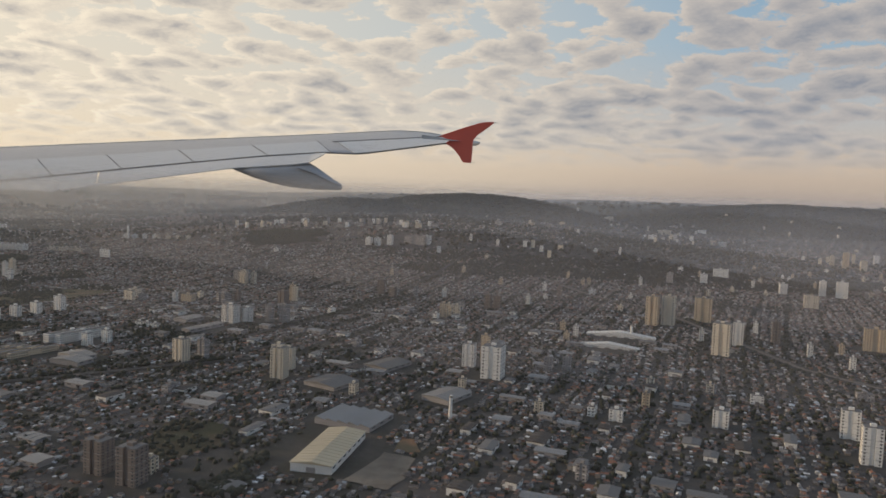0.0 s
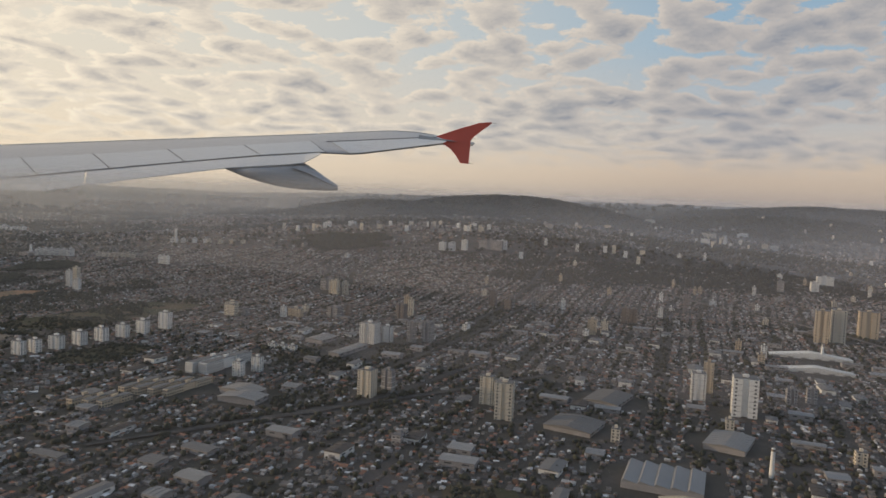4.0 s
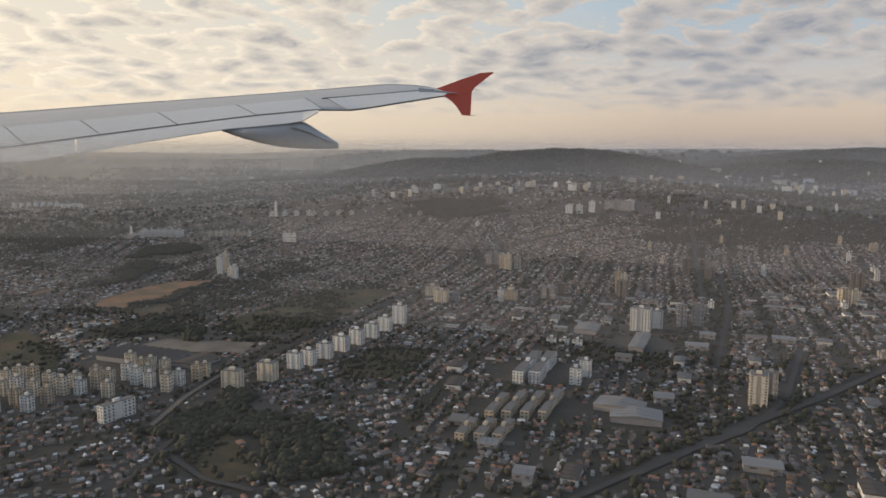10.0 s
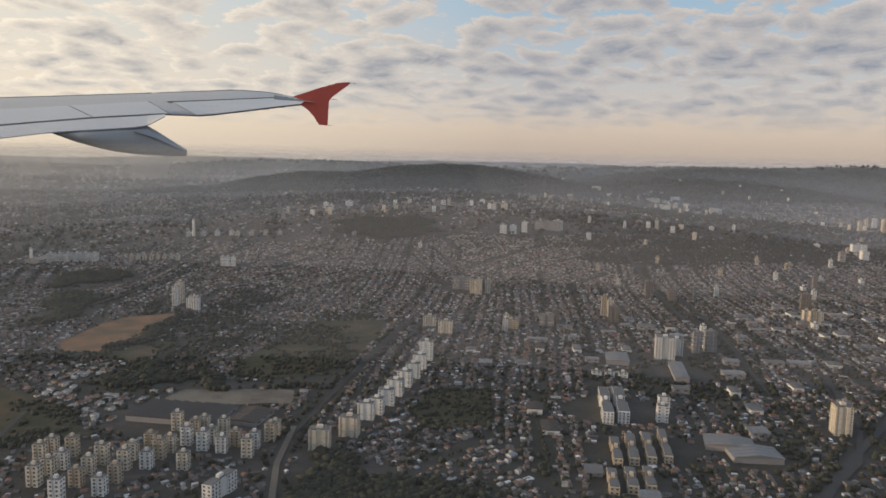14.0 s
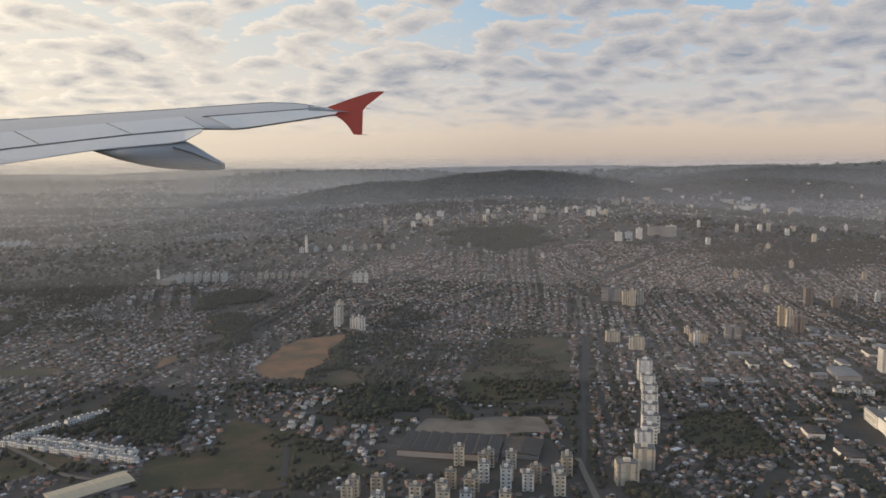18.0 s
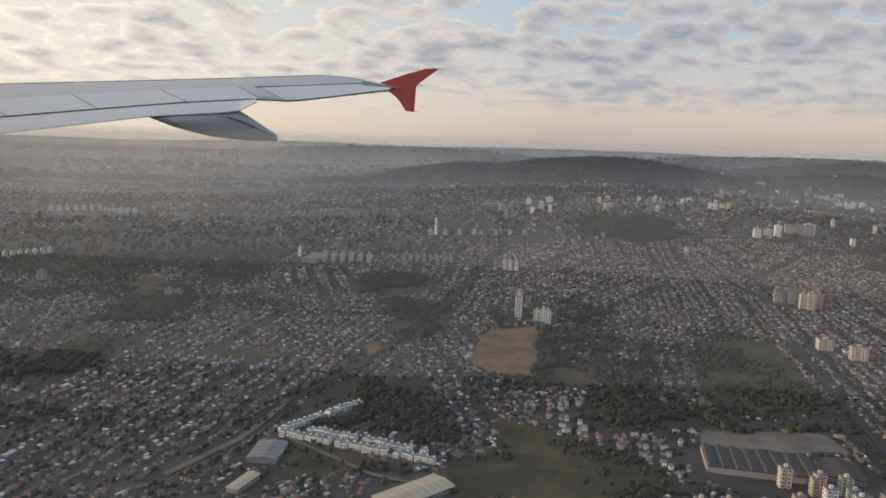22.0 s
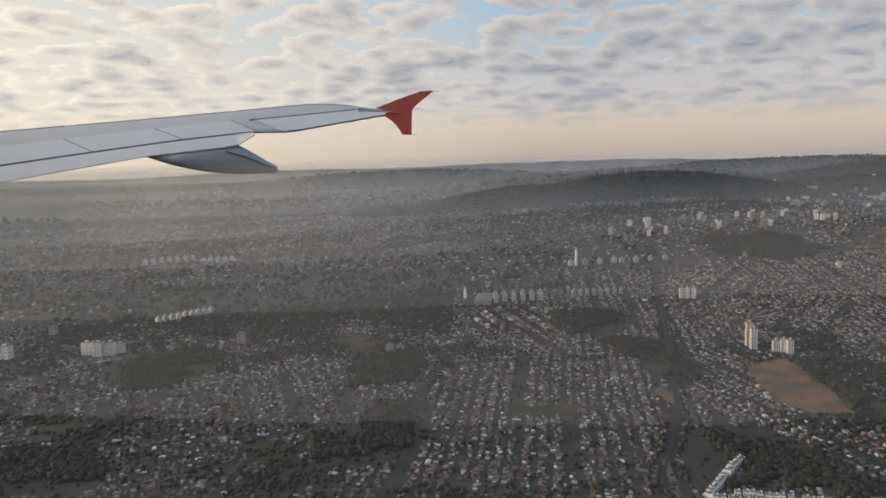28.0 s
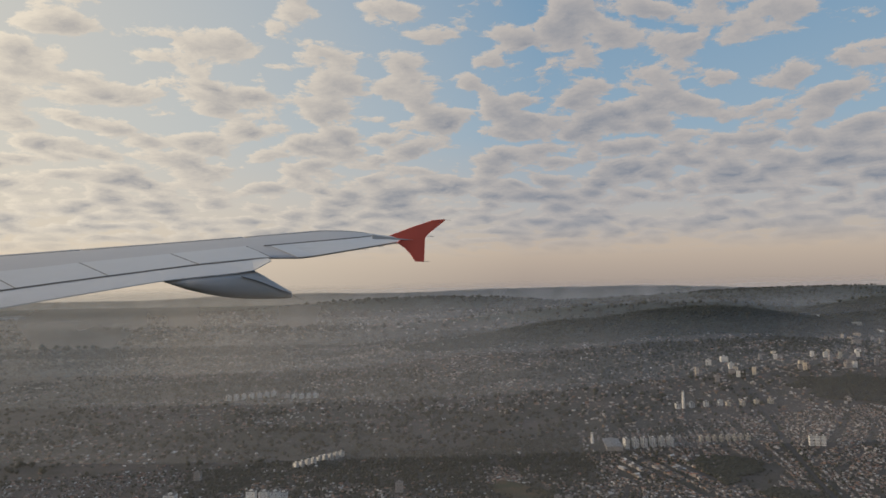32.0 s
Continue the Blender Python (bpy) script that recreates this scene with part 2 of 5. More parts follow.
# ---- building blocks ----
def link(name, mesh, mats, parent=None, label=""):
    for m in mats:
        mesh.materials.append(m)
    ob = new(name, mesh)
    if parent is not None:
        ob.parent = parent
    if label:
        ob["label"] = label
    return ob


def part(name, bm, mat, parent=None, label=""):
    mesh = bpy.data.meshes.new(name)
    bm.to_mesh(mesh)
    bm.free()
    return link(name, mesh, [mat], parent, label)


def swarm(name, verts, faces, mats, smooth=False):
    """One joined mesh of many small pieces: verts is pieces x corners x 3, faces the template's (material, corners)."""
    n, k = verts.shape[:2]
    mesh = bpy.data.meshes.new(name)
    mesh.vertices.add(n * k)
    mesh.vertices.foreach_set("co", verts.reshape(-1).astype(np.float32))
    sizes = np.array([len(f) for _, f in faces])
    flat_f = np.concatenate([np.array(f) for _, f in faces])
    idx = (np.arange(n)[:, None] * k + flat_f[None, :]).reshape(-1)
    starts = np.concatenate([[0], np.cumsum(sizes)[:-1]])
    loop_start = (np.arange(n)[:, None] * len(flat_f) + starts[None, :]).reshape(-1)
    mesh.loops.add(len(idx))
    mesh.loops.foreach_set("vertex_index", idx.astype(np.int32))
    mesh.polygons.add(n * len(faces))
    mesh.polygons.foreach_set("loop_start", loop_start.astype(np.int32))
    mesh.polygons.foreach_set("material_index", np.tile(np.array([m for m, _ in faces]), n).astype(np.int32))
    mesh.polygons.foreach_set("use_smooth", np.full(n * len(faces), smooth))
    mesh.update(calc_edges=True)
    return link(name, mesh, mats)


RNG = np.random.default_rng(7)
LATTICE = RNG.random((256, 256))


def drift(x, y, size):
    """Smooth random field between 0 and 1, with features of that size."""
    x, y = np.asarray(x, float) / size + 1000.0, np.asarray(y, float) / size + 1000.0
    i, j = np.floor(x).astype(int), np.floor(y).astype(int)
    u, v = x - i, y - j
    u, v = u * u * (3 - 2 * u), v * v * (3 - 2 * v)
    a, b_ = LATTICE[i % 256, j % 256], LATTICE[(i + 1) % 256, j % 256]
    c, d_ = LATTICE[i % 256, (j + 1) % 256], LATTICE[(i + 1) % 256, (j + 1) % 256]
    return (a * (1 - u) + b_ * u) * (1 - v) + (c * (1 - u) + d_ * u) * v


def rough_field(x, y, size):
    return (drift(x, y, size) + 0.5 * drift(x + 31, y - 17, size / 2.1) + 0.25 * drift(x - 71, y + 13, size / 4.3)) / 1.75


def bump_hill(x, y, cx, cy, rx_, ry_, top, turn=0.0):
    c, s = math.cos(radians(turn)), math.sin(radians(turn))
    u, v = ((x - cx) * c + (y - cy) * s) / rx_, (-(x - cx) * s + (y - cy) * c) / ry_
    return top * np.exp(-(u * u + v * v) ** 1.25)


def hills(x, y):
    """Height of the wooded hills alone."""
    x, y = np.asarray(x, float), np.asarray(y, float)
    h = bump_hill(x, y, -8, 560, 125, 70, 28, -6)
    h = np.maximum(h, bump_hill(x, y, -92, 555, 100, 60, 23, 0))
    h = np.maximum(h, bump_hill(x, y, -165, 550, 90, 60, 12, 0))
    h = np.maximum(h, bump_hill(x, y, 270, 650, 200, 100, 31, 6))
    h = np.maximum(h, bump_hill(x, y, 560, 820, 300, 160, 37, 0))
    h = np.maximum(h, bump_hill(x, y, 200, 960, 300, 130, 27, 5))
    h = np.maximum(h, bump_hill(x, y, -60, 1500, 330, 150, 27, 0))
    h = np.maximum(h, bump_hill(x, y, 900, 1500, 700, 300, 32, 0))
    h = np.maximum(h, bump_hill(x, y, -300, 3300, 700, 300, 26, 0))
    h = np.maximum(h, bump_hill(x, y, -1900, 3400, 1300, 300, 12, 10))
    h = np.maximum(h, bump_hill(x, y, 900, 3300, 1000, 300, 32, 0))
    return h


def land(x, y):
    """Height of the ground."""
    x, y = np.asarray(x, float), np.asarray(y, float)
    far = np.hypot(x + 140, y)
    h = hills(x, y)
    lumps = (rough_field(x, y, 110) - 0.5) * np.clip(h / 12, 0, 1) * 7
    lumps = lumps + (rough_field(x, y, 28) - 0.5) * np.clip(h / 12, 0, 1) * 3
    lumps = lumps + (rough_field(x, y, 500) - 0.5) * np.clip((far - 900) / 1500, 0, 1) * 9
    climb = np.clip((y - 215) / 150, 0, 1)
    rise = 15.0 * climb * climb * (3 - 2 * climb) * np.exp(-((x + 35) / 165) ** 2) * np.clip((900 - y) / 250, 0, 1)
    return h + lumps + rise * (1 - 0.8 * np.clip(h / 20, 0, 1)) - np.clip(far - 2500, 0, 3000) ** 2 * 1e-6


def inside(x, y, poly):
    hit = np.zeros(np.shape(x), bool)
    n = len(poly)
    for i in range(n):
        (x0, y0), (x1, y1) = poly[i], poly[(i + 1) % n]
        if y0 == y1:
            continue
        cross = ((y0 > y) != (y1 > y)) & (x < (x1 - x0) * (y - y0) / (y1 - y0) + x0)
        hit ^= cross
    return hit


def away(x, y, line):
    """Distance from a line of points."""
    best = np.full(np.shape(x), 1e9)
    for (x0, y0), (x1, y1) in zip(line, line[1:]):
        dx, dy = x1 - x0, y1 - y0
        t = np.clip(((x - x0) * dx + (y - y0) * dy) / (dx * dx + dy * dy), 0, 1)
        best = np.minimum(best, np.hypot(x - x0 - t * dx, y - y0 - t * dy))
    return best


# ---- ground: one sheet to the horizon ----
def ground_sheet():
    rings = np.concatenate([[0, 30], np.geomspace(55, 4600, 190)])
    turns = np.concatenate([np.radians(np.linspace(-75, 75, 301)), np.radians(np.linspace(80, 280, 41))])
    rr, aa = np.meshgrid(rings, turns, indexing="ij")
    x, y = -140 + rr * np.sin(aa), rr * np.cos(aa)
    z = land(x, y)
    n, m = rr.shape
    v = np.stack([x, y, z], -1).reshape(-1, 3)
    i, j = np.meshgrid(np.arange(n - 1), np.arange(m), indexing="ij")
    k = (j + 1) % m
    quads = np.stack([i * m + j, i * m + k, (i + 1) * m + k, (i + 1) * m + j], -1).reshape(-1, 4)
    mesh = bpy.data.meshes.new("ground")
    mesh.from_pydata(v.tolist(), [], quads[:, ::-1].tolist())
    mesh.polygons.foreach_set("use_smooth", np.ones(len(mesh.polygons), bool))
    mid = hills(x, y).reshape(-1)[quads].mean(1)
    mesh.polygons.foreach_set("material_index", ((mid > 8.0) | (v.reshape(n * m, 3)[quads[:, 0], 1] > 1500)).astype(np.int32))
    return link("ground", mesh, [M_GROUND, M_FOREST])


tagged(ground_sheet(), "town ground of earth, grass and asphalt rising to wooded hills", "ground", kind="structure")

# fields, yards and clearings
PATCHES = [
    ('meadow', [(-135.4, 172.3), (-119.8, 203.7), (-104.9, 203.3), (-108.0, 188.6), (-119.1, 164.9), (-130.1, 161.5), (-136.1, 165.3)], M_FIELD, 'overgrown rough green meadow with brown patches'),
    ('building_site', [(-168.9, 192.4), (-161.8, 211.8), (-150.4, 215.7), (-153.1, 201.5), (-160.3, 182.9), (-166.8, 184.8)], M_EARTH, 'dug orange earth of a cleared building site'),
    ('grass_patch', [(-157.9, 179.7), (-152.3, 191.0), (-146.5, 187.9), (-150.9, 175.3)], M_FIELD, 'pale green grass beside the building site'),
    ('factory_yard', [(-145.7, 153.0), (-142.0, 159.5), (-125.5, 156.5), (-126.5, 149.4)], M_SAND, 'pale packed earth of a factory yard'),
    ('meadow', [(-179.5, 142.1), (-179.0, 151.5), (-169.8, 153.0), (-156.0, 144.0), (-157.7, 138.7)], M_FIELD, 'open olive green meadow'),
    ('grass_patch', [(-198.3, 158.3), (-196.2, 159.0), (-184.0, 149.8), (-197.7, 148.1)], M_FIELD, 'dark green grass beside the new terrace'),
    ('sports_field', [(-216.2, 196.4), (-212.6, 200.2), (-202.1, 199.1), (-204.6, 193.8)], M_FIELD, 'yellowish green sports field between houses'),
    ('meadow', [(-259.6, 196.6), (-251.5, 192.1), (-251.3, 183.4), (-257.9, 187.1)], M_FIELD, 'olive clearing with bare earth among houses'),
    ('meadow', [(-300.9, 217.2), (-293.9, 219.8), (-286.0, 210.4), (-289.4, 204.9)], M_FIELD, 'olive clearing with a bare patch'),
    ('meadow', [(-39.8, 81.8), (-40.9, 93.7), (-33.0, 93.2), (-30.9, 85.3), (-34.8, 79.9)], M_FIELD, 'dark green open lawn'),
    ('meadow', [(-121.3, 108.9), (-123.5, 119.0), (-118.5, 116.6), (-112.8, 106.5), (-115.9, 103.9)], M_FIELD, 'mown green clearing among trees'),
    ('waste_lot', [(-110.1, 144.3), (-104.4, 153.6), (-95.2, 152.0), (-99.1, 137.1), (-108.5, 136.4)], M_FIELD, 'brown and green waste lot between houses'),
    ('meadow', [(-171.9, 154.1), (-169.8, 164.6), (-154.9, 151.1), (-152.6, 141.4), (-161.1, 139.6)], M_FIELD, 'olive meadow at the edge of the town'),
    ('earth_patch', [(-186.4, 202.1), (-184.1, 204.0), (-181.4, 200.8), (-186.6, 194.2)], M_EARTH, 'small bare orange earth patch'),
    ('factory_yard', [(-14.6, 77.2), (-10.2, 86.8), (-6.5, 84.6), (-8.5, 74.2)], M_SAND, 'pale packed earth beside a hall'),
    ('dug_earth', [(-9.1, 86.9), (-9.1, 91.0), (-7.4, 91.2), (-6.8, 86.9)], M_EARTH, 'heap of orange earth on a yard'),
    ('grass_patch', [(-290.2, 245.6), (-278.5, 261.5), (-268.4, 253.4), (-272.0, 234.4), (-283.6, 231.8)], M_FIELD, 'dark green open ground by tower blocks'),
    ('meadow', [(-243.8, 256.1), (-239.0, 265.0), (-225.1, 246.2), (-229.7, 230.6)], M_FIELD, 'dim olive clearing'),
]
PATCHES.append(('lake', [(-432.6, 1377.7), (-380.0, 1362.1), (-304.2, 1316.9), (-259.1, 1270.3), (-321.4, 1276.3), (-394.3, 1311.4)], M_WATER, 'pale still lake on the far plain'))
# closed woods
WOODS = [
    [(-199.9, 166.5), (-190.9, 183.1), (-179.1, 182.6), (-176.0, 172.2), (-178.3, 159.3), (-181.1, 156.6), (-188.7, 164.1), (-189.0, 171.7), (-198.2, 163.0)],
    [(-248.9, 182.7), (-245.3, 195.3), (-233.7, 207.9), (-227.0, 204.5), (-232.6, 187.3), (-237.7, 181.0)],
    [(-241.9, 230.1), (-235.9, 246.2), (-224.4, 243.0), (-226.9, 226.0), (-233.5, 219.9)],
    [(-295.5, 251.8), (-276.5, 260.5), (-268.9, 244.1), (-277.9, 228.7), (-290.4, 237.7)],
    [(-297.0, 201.2), (-288.1, 199.1), (-277.8, 188.0), (-278.8, 180.9), (-290.3, 183.7)],
    [(-33.1, 75.9), (-31.9, 86.3), (-27.6, 84.0), (-23.7, 74.4), (-27.3, 70.9)],
    [(-129.9, 120.7), (-123.8, 128.5), (-109.6, 120.7), (-103.5, 106.9), (-108.1, 102.7), (-112.2, 106.5), (-118.8, 117.3), (-124.3, 120.0), (-120.8, 106.0)],
    [(-128.5, 119.3), (-125.7, 130.4), (-121.6, 131.9), (-113.6, 123.0), (-114.1, 115.9), (-128.2, 116.6)],
    [(-160.3, 166.1), (-148.6, 174.7), (-138.5, 163.1), (-129.3, 161.4), (-120.1, 163.7), (-122.0, 157.5), (-145.6, 158.3), (-156.3, 157.2)],
    [(-157.0, 198.0), (-150.9, 213.2), (-149.5, 196.5), (-159.3, 180.0)],
    [(-182.4, 214.4), (-172.4, 240.2), (-164.5, 232.0), (-169.8, 213.4), (-179.7, 202.0)],
    [(-243.9, 190.8), (-235.8, 209.8), (-227.6, 209.0), (-230.0, 189.7), (-238.7, 185.0)],
    [(-238.7, 231.4), (-230.4, 252.3), (-224.5, 238.2), (-230.0, 221.6)],
    [(-109.3, 333.0), (-71.3, 337.7), (-67.0, 301.6), (-95.8, 295.5)],
    [(-186.8, 253.8), (-169.4, 269.1), (-164.4, 253.5), (-180.0, 238.9)],
]
# main roads: line, width
ROADS = [
    ([(22.3, 261.4), (38.1, 232.6), (49.4, 218.9), (55.7, 196.4), (60.0, 167.8), (64.0, 144.5), (72.1, 131.4)], 3.2, M_DIRT, 'pale wide avenue across the eastern town'),
    ([(-100.1, 201.9), (-114.1, 168.4), (-123.0, 145.7), (-127.6, 134.5)], 1.5, M_ROAD, 'straight road beside a row of towers'),
    ([(-162.0, 153.0), (-162.2, 139.6)], 1.6, M_ROAD, 'narrow road through meadows'),
    ([(-211.2, 149.7), (-204.2, 159.3), (-201.4, 166.2), (-199.1, 173.2)], 2.4, M_DIRT, 'broad dirt road past sheds'),
    ([(-198.7, 159.9), (-188.0, 148.1), (-182.2, 144.9), (-180.5, 140.3)], 1.6, M_DIRT, 'curving service road'),
    ([(-229.0, 211.7), (-217.8, 236.3), (-211.1, 249.1)], 1.0, M_ROAD, 'straight tree lined street'),
    ([(-205.3, 162.8), (-188.8, 188.6), (-166.2, 236.3), (-125.2, 329.0)], 1.4, M_ROAD, 'long straight street towards the hills'),
    ([(-35.9, 195.5), (-23.4, 234.9), (-4.2, 298.0)], 1.4, M_ROAD, 'long straight tree lined avenue'),
    ([(-52.5, 142.2), (-34.0, 184.8), (-22.0, 221.6)], 1.3, M_ROAD, 'long straight street between workshops'),
    ([(-75.2, 105.4), (-58.4, 118.6), (-44.1, 128.4), (-24.6, 143.7)], 2.6, M_ROAD, 'wide main road crossing the town'),
    ([(-82.5, 100.1), (-71.3, 108.8), (-58.5, 117.3), (-49.0, 127.7), (-35.6, 150.9)], 1.8, M_ROAD, 'long road lined with workshops'),
    ([(-124.6, 115.4), (-124.9, 111.8), (-118.0, 104.8), (-112.4, 102.2)], 1.6, M_ROAD, 'curved road round a clearing'),
    ([(-126.0, 140.4), (-128.2, 128.6), (-128.8, 116.8)], 1.8, M_DIRT, 'road beside the tower estate'),
]
# tower blocks: place, width, height, finish
EAST_TOWERS = [
    (-40.8, 75.5, 3.0, 4.1, M_BROWN),
    (-35.9, 73.1, 3.0, 4.5, M_BROWN),
    (-1.4, 133.7, 2.8, 4.7, M_WHITE),
    (1.6, 138.0, 2.0, 5.7, M_OCHRE),
    (2.9, 126.0, 4.4, 6.3, M_WHITE),
    (44.9, 189.4, 3.7, 8.3, M_OCHRE),
    (49.3, 190.5, 4.0, 8.4, M_CREAM),
    (60.3, 197.8, 5.5, 7.2, M_OCHRE),
    (51.6, 155.3, 4.4, 7.5, M_CREAM),
    (58.9, 166.4, 2.8, 5.9, M_WHITE),
    (69.2, 171.3, 2.3, 5.8, M_BROWN),
    (-5.7, 188.2, 2.1, 3.3, M_CREAM),
    (49.9, 92.0, 2.9, 5.3, M_WHITE),
    (52.3, 102.2, 3.1, 4.4, M_WHITE),
    (35.3, 104.2, 2.7, 2.8, M_WHITE),
    (89.7, 167.4, 6.0, 5.7, M_OCHRE),
    (13.3, 133.6, 1.9, 2.6, M_GREY),
    (16.8, 134.4, 1.9, 2.6, M_GREY),
]
EAST_FAR_TOWERS = [
    (176.4, 361.1, 6.3, 12.5, M_OCHRE),
    (182.2, 355.7, 6.2, 7.5, M_CREAM),
    (119.3, 258.8, 2.7, 5.8, M_WHITE),
    (124.7, 256.3, 4.5, 6.2, M_WHITE),
    (179.0, 380.5, 4.6, 7.9, M_CREAM),
    (197.6, 396.4, 3.4, 9.0, M_CREAM),
    (217.2, 411.4, 5.8, 8.7, M_WHITE),
    (20.5, 104.5, 2.4, 1.9, M_WHITE),
    (12.5, 81.3, 1.6, 2.1, M_GREY),
    (105.8, 258.6, 3.1, 3.9, M_WHITE),
    (104.5, 233.6, 5.2, 4.4, M_CREAM),
    (93.0, 286.1, 7.0, 3.3, M_WHITE),
    (125.6, 509.7, 20.4, 4.1, M_CREAM),
    (-28.1, 307.5, 12.0, 3.8, M_GREY),
    (-23.4, 308.7, 4.3, 3.9, M_WHITE),
    (68.8, 267.0, 2.6, 3.9, M_GREY),
    (82.2, 271.3, 3.1, 3.5, M_WHITE),
    (5.2, 205.8, 2.3, 3.9, M_BROWN),
    (-30.4, 222.9, 2.5, 4.9, M_BROWN),
]
MIDDLE_TOWERS = [
    (-35.1, 125.6, 2.5, 4.6, M_CREAM),
    (-33.1, 124.9, 2.5, 4.2, M_CREAM),
    (-33.0, 118.6, 3.0, 5.7, M_CREAM),
    (-53.2, 126.6, 2.8, 4.5, M_CREAM),
    (-50.3, 129.5, 2.2, 3.8, M_GREY),
    (-57.8, 165.5, 4.4, 4.6, M_WHITE),
    (-54.4, 167.2, 2.7, 3.6, M_WHITE),
    (-49.4, 168.3, 2.2, 4.5, M_GREY),
    (-46.1, 169.1, 2.7, 4.5, M_GREY),
    (-75.3, 134.9, 1.9, 2.6, M_WHITE),
    (-73.2, 138.3, 2.0, 2.7, M_WHITE),
    (2.6, 203.6, 2.1, 4.5, M_BROWN),
    (-53.8, 195.6, 2.7, 4.0, M_BROWN),
    (-7.9, 189.7, 1.9, 3.3, M_CREAM),
    (-96.2, 197.1, 3.5, 2.4, M_CREAM),
    (-79.1, 236.5, 6.5, 3.6, M_GREY),
    (-70.1, 194.7, 3.9, 2.6, M_GREY),
    (-25.2, 218.4, 1.5, 4.3, M_GREY),
    (24.9, 226.9, 1.7, 4.8, M_BROWN),
]
ROW_TOWERS = [
    (-123.0, 132.8, 2.3, 3.6, M_CREAM),
    (-119.0, 136.5, 2.2, 3.6, M_CREAM),
    (-116.2, 142.1, 2.0, 3.3, M_WHITE),
    (-114.5, 144.1, 1.8, 3.2, M_WHITE),
    (-112.6, 147.6, 2.1, 3.3, M_WHITE),
    (-110.6, 151.8, 2.1, 3.4, M_WHITE),
    (-108.5, 155.9, 2.0, 3.5, M_WHITE),
    (-106.4, 160.2, 2.1, 3.4, M_WHITE),
    (-104.4, 164.8, 2.0, 3.6, M_WHITE),
    (-102.1, 170.6, 2.1, 4.8, M_WHITE),
    (-94.2, 190.1, 2.6, 3.6, M_CREAM),
    (-91.2, 191.0, 1.9, 2.2, M_GREY),
    (-79.2, 192.6, 3.0, 2.7, M_OCHRE),
]
MIDDLE_FAR_TOWERS = [
    (-19.2, 218.3, 1.3, 3.8, M_GREY),
    (-26.3, 218.0, 2.2, 3.1, M_BROWN),
    (-9.0, 186.1, 2.3, 4.0, M_OCHRE),
    (-96.2, 391.1, 7.1, 3.8, M_WHITE),
    (-33.9, 380.3, 5.4, 3.8, M_WHITE),
    (9.6, 432.3, 9.6, 4.5, M_GREY),
    (125.3, 478.7, 5.4, 6.2, M_WHITE),
    (138.2, 487.8, 5.6, 5.6, M_WHITE),
    (154.5, 476.1, 12.0, 4.8, M_WHITE),
]
WEST_TOWERS = [
    (-151.3, 226.4, 2.0, 5.9, M_CREAM),
    (-152.0, 223.8, 1.7, 5.2, M_WHITE),
    (-148.6, 220.9, 1.6, 2.7, M_WHITE),
    (-147.4, 219.8, 1.6, 3.3, M_WHITE),
    (-146.7, 218.6, 1.6, 3.3, M_WHITE),
    (-144.7, 269.4, 1.5, 3.1, M_WHITE),
    (-143.2, 268.9, 1.5, 3.1, M_WHITE),
    (-141.6, 268.3, 1.5, 3.1, M_WHITE),
    (-300.9, 261.5, 2.7, 3.3, M_WHITE),
    (-297.9, 259.5, 2.7, 3.6, M_WHITE),
    (-295.3, 259.7, 2.7, 3.3, M_WHITE),
    (-293.4, 261.3, 2.1, 2.4, M_WHITE),
    (-265.5, 261.8, 2.3, 2.6, M_GREY),
    (-319.5, 263.4, 3.4, 3.4, M_WHITE),
    (-316.5, 286.9, 2.1, 2.4, M_GREY),
    (-105.9, 370.0, 4.5, 4.0, M_WHITE),
]
HILL_TOWERS = [
    (-47.2, 302.8, 3.0, 3.4, M_WHITE),
    (-43.5, 302.3, 3.0, 3.4, M_WHITE),
    (-38.5, 304.3, 2.6, 4.3, M_WHITE),
    (-77.5, 231.6, 1.8, 4.0, M_CREAM),
    (-76.1, 230.3, 2.1, 4.6, M_CREAM),
    (-73.4, 231.1, 1.8, 4.0, M_CREAM),
    (-53.0, 202.5, 1.6, 5.2, M_OCHRE),
    (-51.9, 201.3, 1.6, 4.6, M_CREAM),
    (-67.1, 197.1, 1.9, 3.0, M_BROWN),
    (31.4, 462.5, 7.0, 3.1, M_OCHRE),
    (52.3, 481.9, 8.9, 3.3, M_OCHRE),
    (90.2, 526.3, 14.9, 3.7, M_CREAM),
    (105.6, 456.5, 11.2, 5.2, M_WHITE),
    (146.7, 470.1, 7.2, 5.6, M_CREAM),
    (-53.8, 376.6, 4.7, 3.7, M_WHITE),
    (-107.3, 385.6, 5.2, 4.1, M_WHITE),
    (142.7, 551.9, 13.6, 3.6, M_GREY),
    (160.0, 539.5, 13.5, 3.6, M_WHITE),
]
ESTATE = [(-153.6, 127.4), (-152.9, 129.9), (-152.0, 131.6), (-151.8, 135.2), (-155.1, 134.5), (-154.3, 136.2), (-150.3, 123.4), (-149.2, 126.5), (-148.7, 129.7), (-147.9, 132.2), (-146.3, 124.0), (-145.4, 127.0), (-145.1, 130.3), (-144.8, 133.1), (-142.7, 130.2), (-141.7, 132.8), (-138.6, 129.3), (-140.8, 134.6), (-139.1, 136.6), (-138.4, 139.8), (-136.2, 136.6), (-140.9, 142.0), (-134.7, 133.5), (-133.2, 135.3), (-131.6, 131.6), (-134.9, 139.7), (-130.9, 134.3), (-129.0, 136.3), (-128.4, 137.9), (-137.4, 140.8), (-137.0, 134.6), (-143.2, 135.9)]
